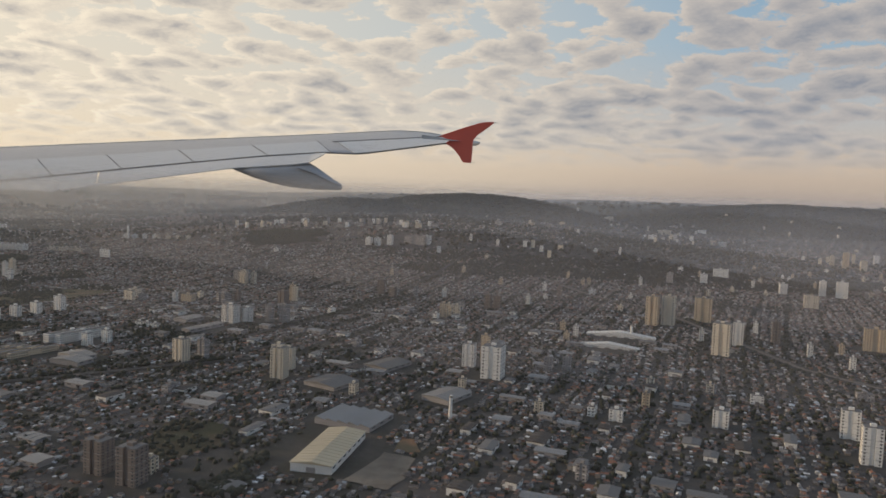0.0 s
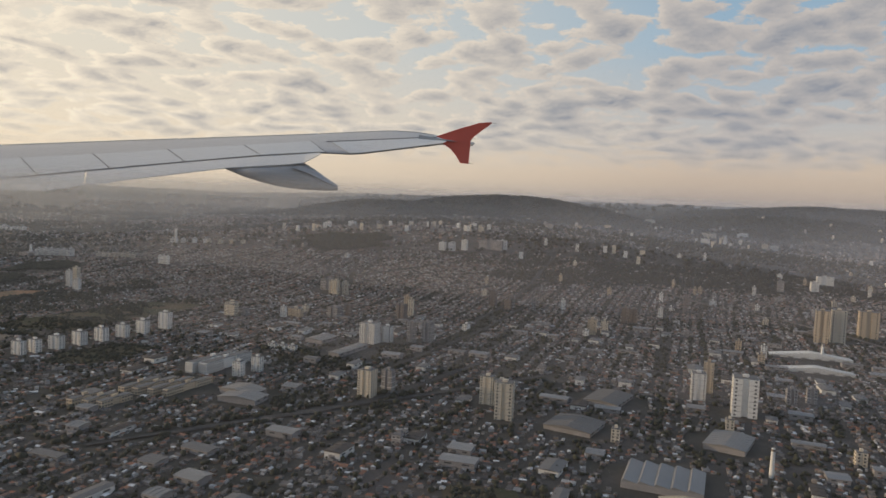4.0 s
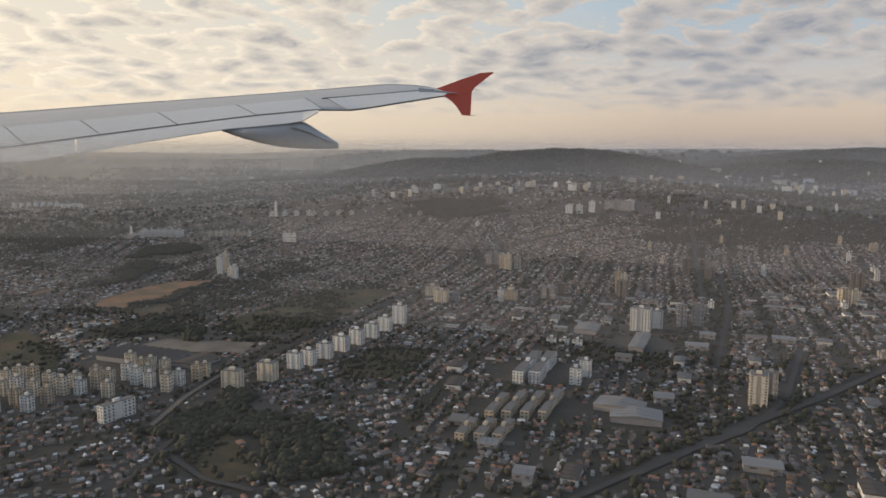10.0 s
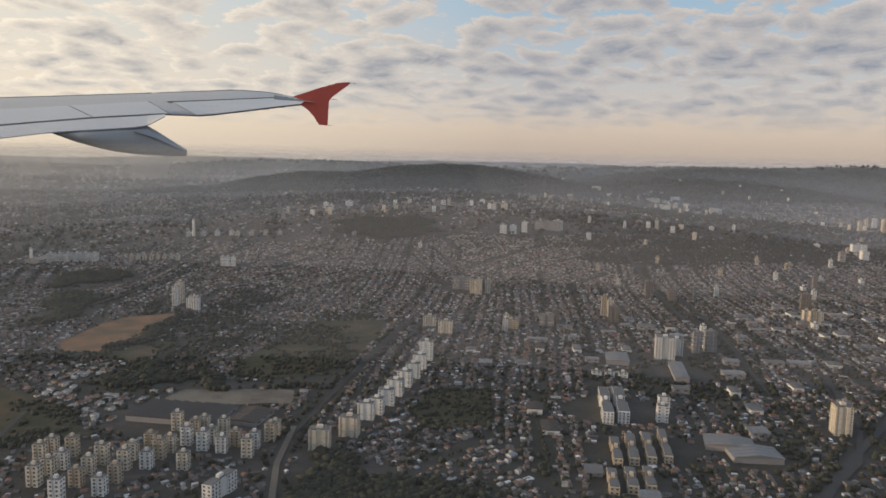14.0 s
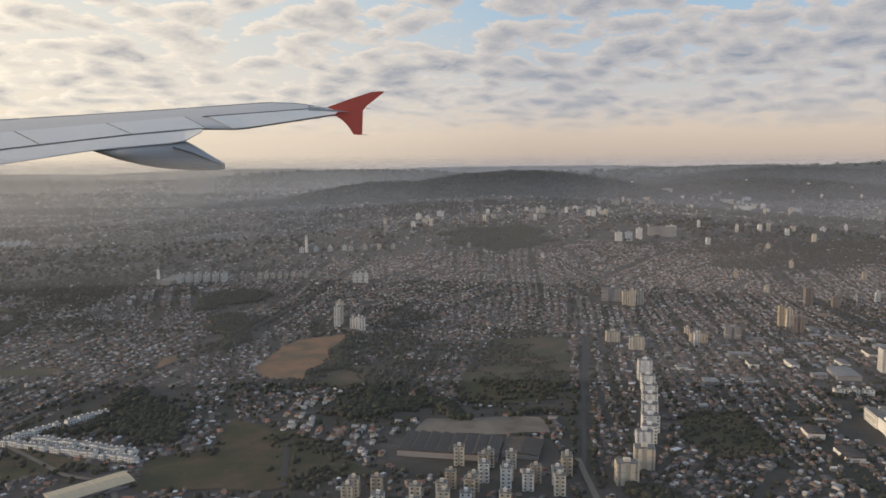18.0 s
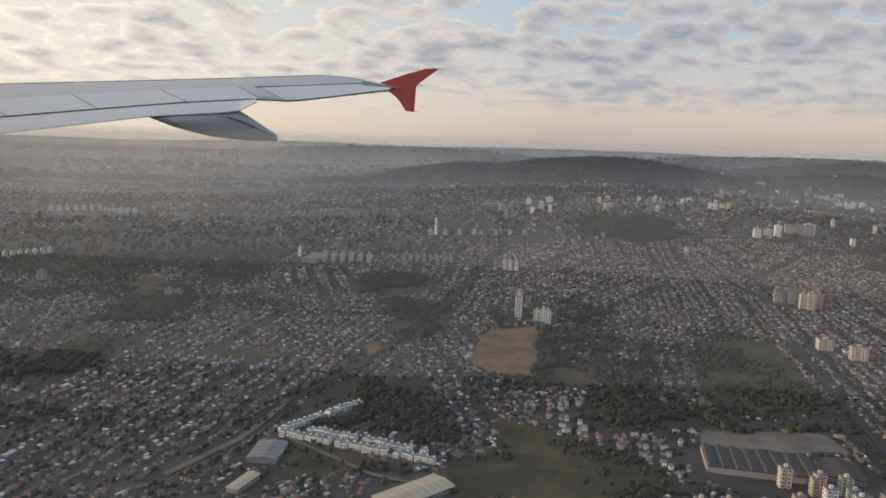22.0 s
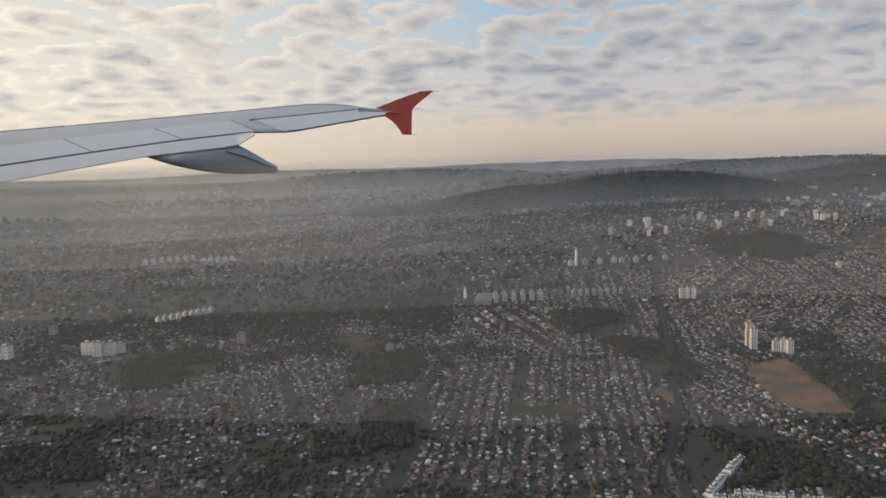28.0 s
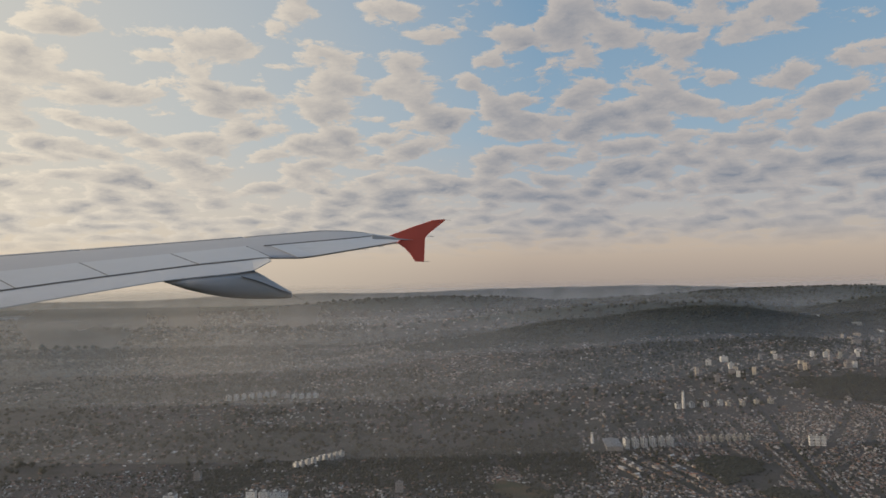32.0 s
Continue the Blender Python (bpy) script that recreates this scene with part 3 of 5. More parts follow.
# halls and sheds: place, length, width, turn
HALLS = {
    'big_hall': (-17.2, 84.9, 12.7, 4.9, 82),
    'hall2': (-16.5, 97.8, 7.0, 8.5, 70),
    'hall3': (-4.4, 111.6, 6.8, 5.0, 59),
    'factory': (-140.9, 147.1, 6.8, 12.9, 69),
    'factory2': (-131.9, 144.6, 5.5, 4.6, 65),
    'shed1': (-183.8, 142.9, 8.6, 3.6, 33),
    'shed2': (-202.2, 146.7, 4.2, 1.4, 62),
    'shed3': (-200.3, 154.7, 5.1, 3.5, 78),
    'white_fac': (-198.4, 286.4, 11.9, 4.6, 73),
    'mid1': (-70.4, 121.2, 3.7, 6.0, 75),
    'mid2': (-23.6, 116.0, 6.1, 6.5, 61),
    'mid3': (-16.2, 130.2, 7.5, 5.4, 60),
    'h13a': (-71.5, 124.8, 3.7, 5.9, 62),
    'h13b': (-81.4, 140.3, 11.7, 1.5, 69),
    'h13c': (-79.1, 140.2, 11.7, 1.6, 69),
    's13a': (-87.1, 125.0, 7.3, 1.1, 69),
    's13b': (-84.8, 125.3, 8.3, 1.2, 68),
    's13c': (-82.5, 125.3, 8.4, 1.1, 68),
    's13d': (-80.1, 125.6, 9.3, 1.0, 67),
    's13e': (-91.3, 117.0, 5.2, 1.1, 69),
    's13f': (-89.1, 116.9, 5.2, 1.2, 69),
    's13g': (-87.0, 116.7, 5.3, 1.1, 68),
    'h13d': (-67.6, 165.0, 5.8, 3.9, 68),
    'h13e': (-60.6, 155.7, 10.3, 2.3, 67),
    'mall': (33.4, 170.0, 2.3, 15.6, 75),
    'mall2': (28.2, 156.7, 2.0, 13.0, 75),
}
VILLAS = [[(-199.3, 161.2), (-188.7, 170.7)], [(-199.2, 160.4), (-180.4, 150.6)], [(-195.7, 161.1), (-181.2, 153.3)]]
TERRACES = [
    ([(-234.3, 288.1), (-222.0, 308.7), (-216.6, 302.1), (-227.1, 278.6)], 'orange roofed terraces in straight rows'),
    ([(-209.4, 258.2), (-201.9, 276.0), (-178.3, 268.0), (-183.9, 248.9)], 'pale terraces in straight rows'),
    ([(-290.8, 291.6), (-285.9, 308.2), (-273.2, 314.2), (-274.8, 300.6), (-285.8, 288.6)], 'white terraces in straight rows'),
    ([(-262.8, 314.2), (-237.4, 371.7), (-216.5, 355.4), (-233.3, 301.2)], 'pale terraces in straight rows'),
]
# rows of alike slabs: first place, count, step, turn, width, depth, height
SLABS = [
    (-195.6, 283.0, 6, 2.6, -10, 1.2, 3.2, 2.6, M_WHITE, 'white slabs beside the works', 'white slab block in a parallel row with flat roof'),
    (-172.5, 281.3, 8, 2.0, -10, 0.9, 1.6, 1.6, M_CREAM, 'small cream slabs', 'small cream slab block in a long row with flat roof'),
    (-321.8, 423.8, 7, 3.4, 15, 2.2, 2.0, 2.6, M_WHITE, 'white blocks on a rise', 'white block on a wooded rise with flat roof'),
    (-296.0, 417.7, 5, 3.2, -5, 2.2, 2.0, 2.2, M_WHITE, 'white blocks on a rise', 'white block on a wooded rise with flat roof'),
    (-290.8, 291.6, 9, 2.0, 35, 1.0, 1.6, 1.5, M_WHITE, 'white slabs on the plain', 'small white slab on the plain with flat roof'),
    (-230.9, 243.7, 2, 2.5, -19, 1.8, 1.2, 1.6, M_GREY, 'grey blocks', 'grey block with flat roof'),
    (-75.4, 156.7, 3, 2.2, -19, 1.6, 1.0, 0.9, M_WHITE, 'round roofed sheds', 'white low block with flat roof'),
    (-159.9, 318.0, 4, 5.0, -10, 1.5, 1.6, 1.7, M_WHITE, 'far white blocks', 'far white block with flat roof'),
    (-143.0, 313.9, 4, 5.0, -10, 1.5, 1.6, 1.5, M_CREAM, 'far white blocks', 'far white block below hill with flat roof'),
]
CHIMNEYS = [(-203.2, 290.3, 0.5, 3.2), (-158.2, 317.1, 0.6, 6.0), (35.7, 169.8, 0.35, 3.0), (-3.4, 101.1, 0.3, 3.4)]
FAR_CLUSTERS = [(-110.9, 372.7, 10, 10, 5), (-59.8, 356.3, 14, 12, 8), (-33.8, 369.2, 14, 10, 8), (-69.1, 371.1, 16, 10, 8), (31.8, 449.2, 18, 10, 9), (93.8, 513.9, 14, 10, 6), (109.8, 459.8, 16, 14, 9), (129.7, 442.9, 14, 14, 8), (187.9, 388.3, 14, 14, 9), (127.8, 510.9, 20, 14, 8), (222.6, 537.0, 40, 20, 12), (11.6, 309.8, 30, 20, 6), (-76.3, 352.7, 20, 20, 8)]
# sheets that paint the haze: distance from the flight's line, opacity
HAZE_SHEETS = [(58, 0.03), (130, 0.06), (210, 0.095), (310, 0.14), (440, 0.17), (640, 0.19), (950, 0.21), (2200, 0.36)]
TAKEN = [(x, y, 0.75 * w + 0.8) for group in (EAST_TOWERS, EAST_FAR_TOWERS, MIDDLE_TOWERS, ROW_TOWERS, MIDDLE_FAR_TOWERS, WEST_TOWERS, HILL_TOWERS) for x, y, w, _, _ in group]
TAKEN += [(x, y, 1.8) for x, y in ESTATE] + [(-134.0, 121.6, 2.4)]
TAKEN += [(x, y, 0.45 * (a + c)) for x, y, a, c, _ in HALLS.values()]



def flat_patch(name, poly, mat, lift, label, category):
    """A field or yard with a soft uneven rim, laid just above the ground."""
    pts = []
    for (x0, y0), (x1, y1) in zip(poly, poly[1:] + poly[:1]):
        n = max(2, int(math.hypot(x1 - x0, y1 - y0) / 2.0))
        for s in range(n):
            t = s / n
            x, y = x0 + (x1 - x0) * t, y0 + (y1 - y0) * t
            pts.append((x + 1.6 * (float(drift(x, y, 3.0)) - 0.5), y + 1.6 * (float(drift(x + 50, y, 3.0)) - 0.5)))
    cx, cy = sum(p[0] for p in pts) / len(pts), sum(p[1] for p in pts) / len(pts)
    base = float(land(cx, cy))
    bm = bmesh.new()
    bm.faces.new([bm.verts.new((x - cx, y - cy, float(land(x, y)) - base + lift)) for x, y in pts])
    bmesh.ops.triangulate(bm, faces=bm.faces[:])
    bmesh.ops.recalc_face_normals(bm, faces=bm.faces[:])
    if bm.faces[0].normal.z < 0:
        bmesh.ops.reverse_faces(bm, faces=bm.faces[:])
    ob = part(name, bm, mat)
    ob.location = (cx, cy, base)
    return tagged(ob, label, category, kind="structure")


def road_strip(name, line, width, mat, lift, label):
    bm = bmesh.new()
    pts = []
    for (x0, y0), (x1, y1) in zip(line, line[1:]):
        n = max(1, int(math.hypot(x1 - x0, y1 - y0) / 6))
        pts += [Vector((x0 + (x1 - x0) * s / n, y0 + (y1 - y0) * s / n)) for s in range(n)]
    pts.append(Vector(line[-1]))
    rows = []
    for i, p in enumerate(pts):
        d_ = (pts[min(i + 1, len(pts) - 1)] - pts[max(i - 1, 0)]).normalized()
        side = Vector((-d_.y, d_.x)) * width / 2
        a, c = p + side, p - side
        rows.append((bm.verts.new((a.x, a.y, float(land(a.x, a.y)) + lift)), bm.verts.new((c.x, c.y, float(land(c.x, c.y)) + lift))))
    for (a, b_), (c, d_) in zip(rows, rows[1:]):
        bm.faces.new((a, b_, d_, c))
    bmesh.ops.recalc_face_normals(bm, faces=bm.faces[:])
    if bm.faces[:][0].normal.z < 0:
        bmesh.ops.reverse_faces(bm, faces=bm.faces[:])
    return tagged(part(name, bm, mat), label, "road", kind="structure")


for i, (name, poly, mat, label) in enumerate(PATCHES):
    flat_patch(name, poly, mat, 0.05 + 0.004 * i, label, name.replace("_", " "))
for i, (line, width, mat, label) in enumerate(ROADS):
    road_strip("road", line, width * 0.42, mat, 0.14 + 0.004 * i, label)

# ---- the carpet of small houses ----
GRID = radians(19.0)                      # the streets' direction, right of the side view


def free_ground(x, y, margin=0.6):
    ok = np.ones(np.shape(x), bool)
    for _, poly, _, _ in PATCHES:
        ok &= ~inside(x, y, poly)
    for poly in WOODS:
        ok &= ~inside(x, y, poly)
    for line, width, _, _ in ROADS:
        ok &= away(x, y, line) > width * 0.3 + margin
    for block in TAKEN:
        bx, by, br = block
        ok &= np.hypot(x - bx, y - by) > br
    return ok


def district(x, y):
    """Which way the streets of a quarter run."""
    q = np.floor(drift(x + 500, y + 40, 75) * 5).astype(int) % 3
    return np.where((x > -100) & (y < 240), 0, q)


def house_sites(u0, u1, v0, v1, across, along, seed, wander, grid=GRID):
    """Rows of plots along the street grid."""
    rng = np.random.default_rng(seed)
    u, v = np.meshgrid(np.arange(u0, u1, across), np.arange(v0, v1, along), indexing="ij")
    row = np.round((u - u0) / across).astype(int)
    u = u + np.where(row % 2 == 0, 0.22, -0.22) * across
    u, v = u.ravel(), v.ravel()
    bent = u + 6.0 * drift(u, v, 70)
    block = np.floor(bent / 8.5)
    keep = (((v + 7.3 * np.sin(block * 12.9)) % (along * 13)) > along * 1.2) & ((bent % 8.5) > 1.3)         # cross streets and long streets
    u, v = u[keep], v[keep]
    u = u + rng.normal(0, 0.17 * across * wander, len(u))
    v = v + rng.normal(0, 0.12 * along * wander, len(u))
    bend = (rough_field(u, v, 90) - 0.5) * 0.9 * wander
    g = grid + bend * 0.35
    x, y = u * np.cos(grid) + v * np.sin(grid), -u * np.sin(grid) + v * np.cos(grid)
    x = x + 5 * (drift(x, y, 60) - 0.5)
    y = y + 5 * (drift(x + 99, y, 60) - 0.5)
    return x, y, -g, rng


def house_shapes(x, y, turn, rng, size):
    n = len(x)
    w_ = size * rng.uniform(0.62, 1.25, n)
    l_ = size * rng.uniform(0.75, 1.7, n)
    big = rng.random(n) < 0.03
    w_, l_ = np.where(big, w_ * 1.8, w_), np.where(big, l_ * 2.0, l_)
    e_ = size * rng.uniform(0.30, 0.62, n) * np.where(rng.random(n) < 0.12, 1.7, 1.0)
    r_ = e_ + size * np.where(rng.random(n) < 0.35, 0.03, rng.uniform(0.12, 0.3, n))
    turn = turn + rng.normal(0, 0.07, n) + np.where(rng.random(n) < 0.4, math.pi / 2, 0)
    sx, sy = np.array([-1, 1, 1, -1]) * 0.5, np.array([-1, -1, 1, 1]) * 0.5
    loc = np.zeros((n, 10, 3))
    loc[:, 0:4, 0], loc[:, 0:4, 1], loc[:, 0:4, 2] = w_[:, None] * sx, l_[:, None] * sy, -0.3
    loc[:, 4:8, 0], loc[:, 4:8, 1], loc[:, 4:8, 2] = w_[:, None] * sx * 1.06, l_[:, None] * sy * 1.03, e_[:, None]
    loc[:, 8, 1], loc[:, 8, 2] = -l_ * 0.5, r_
    loc[:, 9, 1], loc[:, 9, 2] = l_ * 0.5, r_
    # the ridge runs along y, between the short sides
    c, s = np.cos(turn)[:, None], np.sin(turn)[:, None]
    px, py = loc[:, :, 0] * c - loc[:, :, 1] * s, loc[:, :, 0] * s + loc[:, :, 1] * c
    return np.stack([px + x[:, None], py + y[:, None], loc[:, :, 2] + land(x, y)[:, None]], -1)


RIDGE_FACES = [(0, (0, 1, 5, 4)), (0, (1, 2, 6, 5)), (0, (2, 3, 7, 6)), (0, (3, 0, 4, 7)), (0, (4, 5, 8)), (0, (6, 7, 9)), (1, (5, 6, 9, 8)), (1, (7, 4, 8, 9))]


def built_up(x, y):
    """How closely the ground is built on."""
    crowd = 0.05 * (y < 165) + 0.10 * np.exp(-((x + 160) / 45) ** 2 - ((y - 195) / 40) ** 2) + 0.085 * (x > -105) * (y < 260) + 0.10 * np.exp(-((x - 40) / 75) ** 2 - ((y - 130) / 80) ** 2) + 0.17 * np.exp(-((x + 240) / 65) ** 2 - ((y - 215) / 60) ** 2)
    belts = 0.75 * (rough_field(x * 0.55, y * 1.25 + 40, 62) - 0.53) * np.clip((y - 215) / 60, 0, 1)
    return belts + 0.5 + 0.55 * (rough_field(x + 300, y, 48) - 0.5) + 0.65 * (rough_field(x - 80, y + 210, 15) - 0.5) + crowd


def houses(name, u0, u1, v0, v1, across, along, size, seed, wander, fill, label, keep_if=None):
    sets = []
    for q, grid in enumerate((GRID, GRID + radians(33), GRID - radians(24))):
        x, y, turn, rng = house_sites(u0 - 160 * (q > 0), u1 + 160 * (q > 0), v0 - 160 * (q > 0), v1 + 160 * (q > 0), across, along, seed + 7 * q, wander * (0.55 if q == 0 else 1.0), grid)
        mine = district(x, y) == q
        sets.append((x[mine], y[mine], turn[mine]))
    x, y, turn = (np.concatenate([t[i] for t in sets]) for i in range(3))
    ok = (rng.random(len(x)) < np.clip((built_up(x, y) - 0.375) * 7.5, 0.06, fill)) & ((fill > 0.94) | (drift(x, y, 4.0) > 0.2)) & free_ground(x, y)
    if keep_if is not None:
        ok &= keep_if(x, y)
    ok &= hills(x, y) < 8.0 + 5.0 * drift(x, y, 20)
    x, y, turn = x[ok], y[ok], turn[ok]
    ob = swarm(name, house_shapes(x, y, turn, rng, size), RIDGE_FACES, [M_HWALL, M_HROOF])
    return tagged(ob, label, "houses", kind="stuff")


def NEAR_STRETCH(x, y):
    return (x > -164) & (x < -142) & (y > 146) & (y < 172)


def town(x, y):
    """The stretch of town beside the flight's line."""
    return (y > 58) & (y > 52 - 0.27 * x) & (y < 300) & (x < 0.68 * y + 15) & (x > -305 - 0.5 * (y - 70))


def near_zone(x, y):
    ok = town(x, y) & ~NEAR_STRETCH(x, y)
    for poly, _ in TERRACES:
        ok &= ~inside(x, y, poly)
    return ok


def far_zone(x, y):
    return (y >= 300) & (y < 760) & (x > -620) & (x < 520)


houses("houses", -560, 330, 20, 420, 1.12, 0.80, 0.47, 11, 2.6, 0.95, "crowded low houses with tiled and sheet roofs", near_zone)
houses("distant_houses", -820, 700, 180, 900, 2.5, 2.0, 0.72, 12, 5.0, 0.66, "hazy carpet of low houses towards the hills", far_zone)
houses("houses_on_the_plain", -1700, 1200, 500, 1900, 7.5, 5.5, 2.0, 13, 2.0, 0.4, "faint houses on the far plain", lambda x, y: (y >= 760) & (y < 1700) & (x > -1500) & (x < 900))
for i, (poly, label) in enumerate(TERRACES):
    houses("row_houses", -560, 330, 20, 460, 2.4, 0.95, 0.85, 60 + i, 0.1, 0.95, label, lambda x, y: inside(x, y, poly) )

# ---- trees ----
def ico():
    bm = bmesh.new()
    bmesh.ops.create_icosphere(bm, subdivisions=1, radius=1.0)
    v = np.array([p.co[:] for p in bm.verts])
    f = [(0, tuple(p.index for p in q.verts)) for q in bm.faces if min(p.co.z for p in q.verts) > -0.9]      # the crown's underside is never seen
    bm.free()
    return v, f


ICO_V, ICO_F = ico()
OCTA_V = np.array([(1, 0, 0), (0, 1, 0), (-1, 0, 0), (0, -1, 0), (0, 0, 1), (0, 0, -0.8)], float)
OCTA_F = [(0, f) for f in ((0, 1, 4), (1, 2, 4), (2, 3, 4), (3, 0, 4), (1, 0, 5), (2, 1, 5), (3, 2, 5), (0, 3, 5))]


def crowns(x, y, size, rng, squash=0.85, far=False):
    n = len(x)
    ball = OCTA_V if far else ICO_V
    r = size * rng.uniform(0.55, 1.25, n)
    v = ball[None] * (1 + rng.normal(0, 0.2, (n, len(ball), 1)))
    v = v * r[:, None, None] * np.stack([rng.uniform(0.8, 1.3, n), rng.uniform(0.8, 1.3, n), np.full(n, squash) * rng.uniform(0.8, 1.2, n)], -1)[:, None, :]
    a = rng.uniform(0, math.tau, n)
    c, s = np.cos(a)[:, None], np.sin(a)[:, None]
    px, py = v[:, :, 0] * c - v[:, :, 1] * s, v[:, :, 0] * s + v[:, :, 1] * c
    return np.stack([px + x[:, None], py + y[:, None], v[:, :, 2] + (land(x, y) + r * 0.62)[:, None]], -1)


def tree_cover(name, n, x0, x1, y0, y1, size, seed, rule, label):
    rng = np.random.default_rng(seed)
    x, y = rng.uniform(x0, x1, n), rng.uniform(y0, y1, n)
    ok = rule(x, y, rng)
    x, y = x[ok], y[ok]
    return tagged(swarm(name, crowns(x, y, size, rng, far=y0 >= 300), OCTA_F if y0 >= 300 else ICO_F, [M_LEAF], smooth=True), label, "trees", kind="stuff")


def garden_rule(x, y, rng):
    ok = (rng.random(len(x)) < np.clip((0.56 - built_up(x, y)) * 5.0, np.where(y < 175, 0.24, 0.12), 1)) & town(x, y)
    gx, gy = x - 5 * (drift(x, y, 60) - 0.5), y - 5 * (drift(x + 99, y, 60) - 0.5)
    u, v = gx * math.cos(GRID) - gy * math.sin(GRID), gx * math.sin(GRID) + gy * math.cos(GRID)
    ok |= ((u + 6.0 * drift(u, v, 70)) % 8.5 < 1.25) & (x > -115) & (rng.random(len(x)) < 0.6) & town(x, y)           # trees along the long streets
    for _, poly, _, _ in PATCHES:
        ok &= ~inside(x, y, poly)
    for line, width, _, _ in ROADS:
        ok &= away(x, y, line) > width / 2 + 0.3
    for bx, by, br in TAKEN:
        ok &= np.hypot(x - bx, y - by) > br
    return ok


tree_cover("garden_trees", 165000, -425, 220, 58, 300, 0.36, 21, garden_rule, "dark green garden and street trees between the houses")
tree_cover("far_trees", 44000, -620, 520, 300, 760, 0.9, 22, lambda x, y, rng: (rng.random(len(x)) < np.clip((0.62 - built_up(x, y)) * 4.5, 0.2, 1)), "dark trees among distant houses")
tree_cover("plain_trees", 14000, -1500, 1000, 760, 1700, 2.6, 23, lambda x, y, rng: (rng.random(len(x)) < np.clip((0.62 - rough_field(x, y + 90, 160)) * 4, 0.1, 1)), "dim copses on the far plain")
tree_cover("hill_wood", 30000, -240, 420, 470, 720, 1.05, 24, lambda x, y, rng: hills(x, y) > 8, "dark wood covering the hill")
for i, (line, width, _, _) in enumerate(ROADS):
    rng = np.random.default_rng(90 + i)
    tx, ty = [], []
    for (x0, y0), (x1, y1) in zip(line, line[1:]):
        n = int(math.hypot(x1 - x0, y1 - y0) / 0.8)
        t = rng.random(n)
        side = np.where(rng.random(n) < 0.5, -1, 1) * (width / 2 + rng.uniform(0.2, 1.1, n))
        d_ = math.hypot(x1 - x0, y1 - y0)
        tx.append(x0 + (x1 - x0) * t - (y1 - y0) / d_ * side)
        ty.append(y0 + (y1 - y0) * t + (x1 - x0) / d_ * side)
    tx, ty = np.concatenate(tx), np.concatenate(ty)
    tagged(swarm("roadside_trees", crowns(tx, ty, 0.42, rng), ICO_F, [M_LEAF], smooth=True), "dark green trees along a road", "trees", kind="stuff")
for i, (name, poly, _, _) in enumerate(PATCHES):
    if name in ("meadow", "waste_lot", "grass_patch"):
        xs, ys = [p[0] for p in poly], [p[1] for p in poly]
        count = int((max(xs) - min(xs)) * (max(ys) - min(ys)) * 1.3)
        tree_cover("shrubs", count, min(xs), max(xs), min(ys), max(ys), 0.34, 140 + i, lambda x, y, rng: inside(x, y, poly) & (rough_field(x, y, 7.0) > 0.47), "dark low shrubs scattered on rough grass")
for i, poly in enumerate(WOODS):
    xs, ys = [p[0] for p in poly], [p[1] for p in poly]
    count = int((max(xs) - min(xs)) * (max(ys) - min(ys)) * 4.5)
    tree_cover("wood", count, min(xs), max(xs), min(ys), max(ys), 0.5, 40 + i, lambda x, y, rng: inside(x + 24 * (rough_field(x, y, 12.0) - 0.5), y + 24 * (rough_field(x, y + 70, 12.0) - 0.5), poly) & (rng.random(len(x)) < np.where(y > 300, 0.45, 1.0)), "close dark green wood on open ground")


# ---- tower blocks ----
GRID_TURN = -19.0
BOX_FACES = [(0, (0, 1, 5, 4)), (0, (1, 2, 6, 5)), (0, (2, 3, 7, 6)), (0, (3, 0, 4, 7)), (0, (4, 5, 6, 7))]
BOX_CORNERS = np.array([(-0.5, -0.5, 0), (0.5, -0.5, 0), (0.5, 0.5, 0), (-0.5, 0.5, 0), (-0.5, -0.5, 1), (0.5, -0.5, 1), (0.5, 0.5, 1), (-0.5, 0.5, 1)])


def root(name, x, y, turn, label, category, group="", sink=0.0):
    ob = new(name)
    ob.empty_display_size = 0.3
    ob.matrix_basis = pose(x, y, float(land(x, y)) - sink, 0, 0, turn)
    return tagged(ob, label, category, group)


def box(bm, cx, cy, z0, sx, sy, sz):
    vs = [bm.verts.new((cx + sx * p[0], cy + sy * p[1], z0 + sz * p[2])) for p in BOX_CORNERS]
    for _, f in BOX_FACES:
        bm.faces.new([vs[i] for i in f])
    bm.faces.new([vs[i] for i in (3, 2, 1, 0)])


def prism(bm, outline, z0, z1):
    low, high = [bm.verts.new((x, y, z0)) for x, y in outline], [bm.verts.new((x, y, z1)) for x, y in outline]
    n = len(outline)
    for i in range(n):
        bm.faces.new((low[i], low[(i + 1) % n], high[(i + 1) % n], high[i]))
    bm.faces.new(high)
    bm.faces.new(low[::-1])


def notched(w_, d_, bite):
    """Plan of a block with a light well in its two broad sides."""
    a, c, n, e = w_ / 2, d_ / 2, w_ * 0.13, d_ * bite
    return [(-a, -c), (-n, -c), (-n, -c + e), (n, -c + e), (n, -c), (a, -c), (a, c), (n, c), (n, c - e), (-n, c - e), (-n, c), (-a, c)]


WINDOW_MESH = {}


def window_mesh(w_, h_):
    key = (round(w_, 2), round(h_, 2))
    if key not in WINDOW_MESH:
        bm = bmesh.new()
        box(bm, 0, 0, -h_ / 2, w_, 0.03, h_)
        mesh = bpy.data.meshes.new("window")
        bm.to_mesh(mesh)
        bm.free()
        mesh.materials.append(M_PANE)
        WINDOW_MESH[key] = mesh
    return WINDOW_MESH[key]


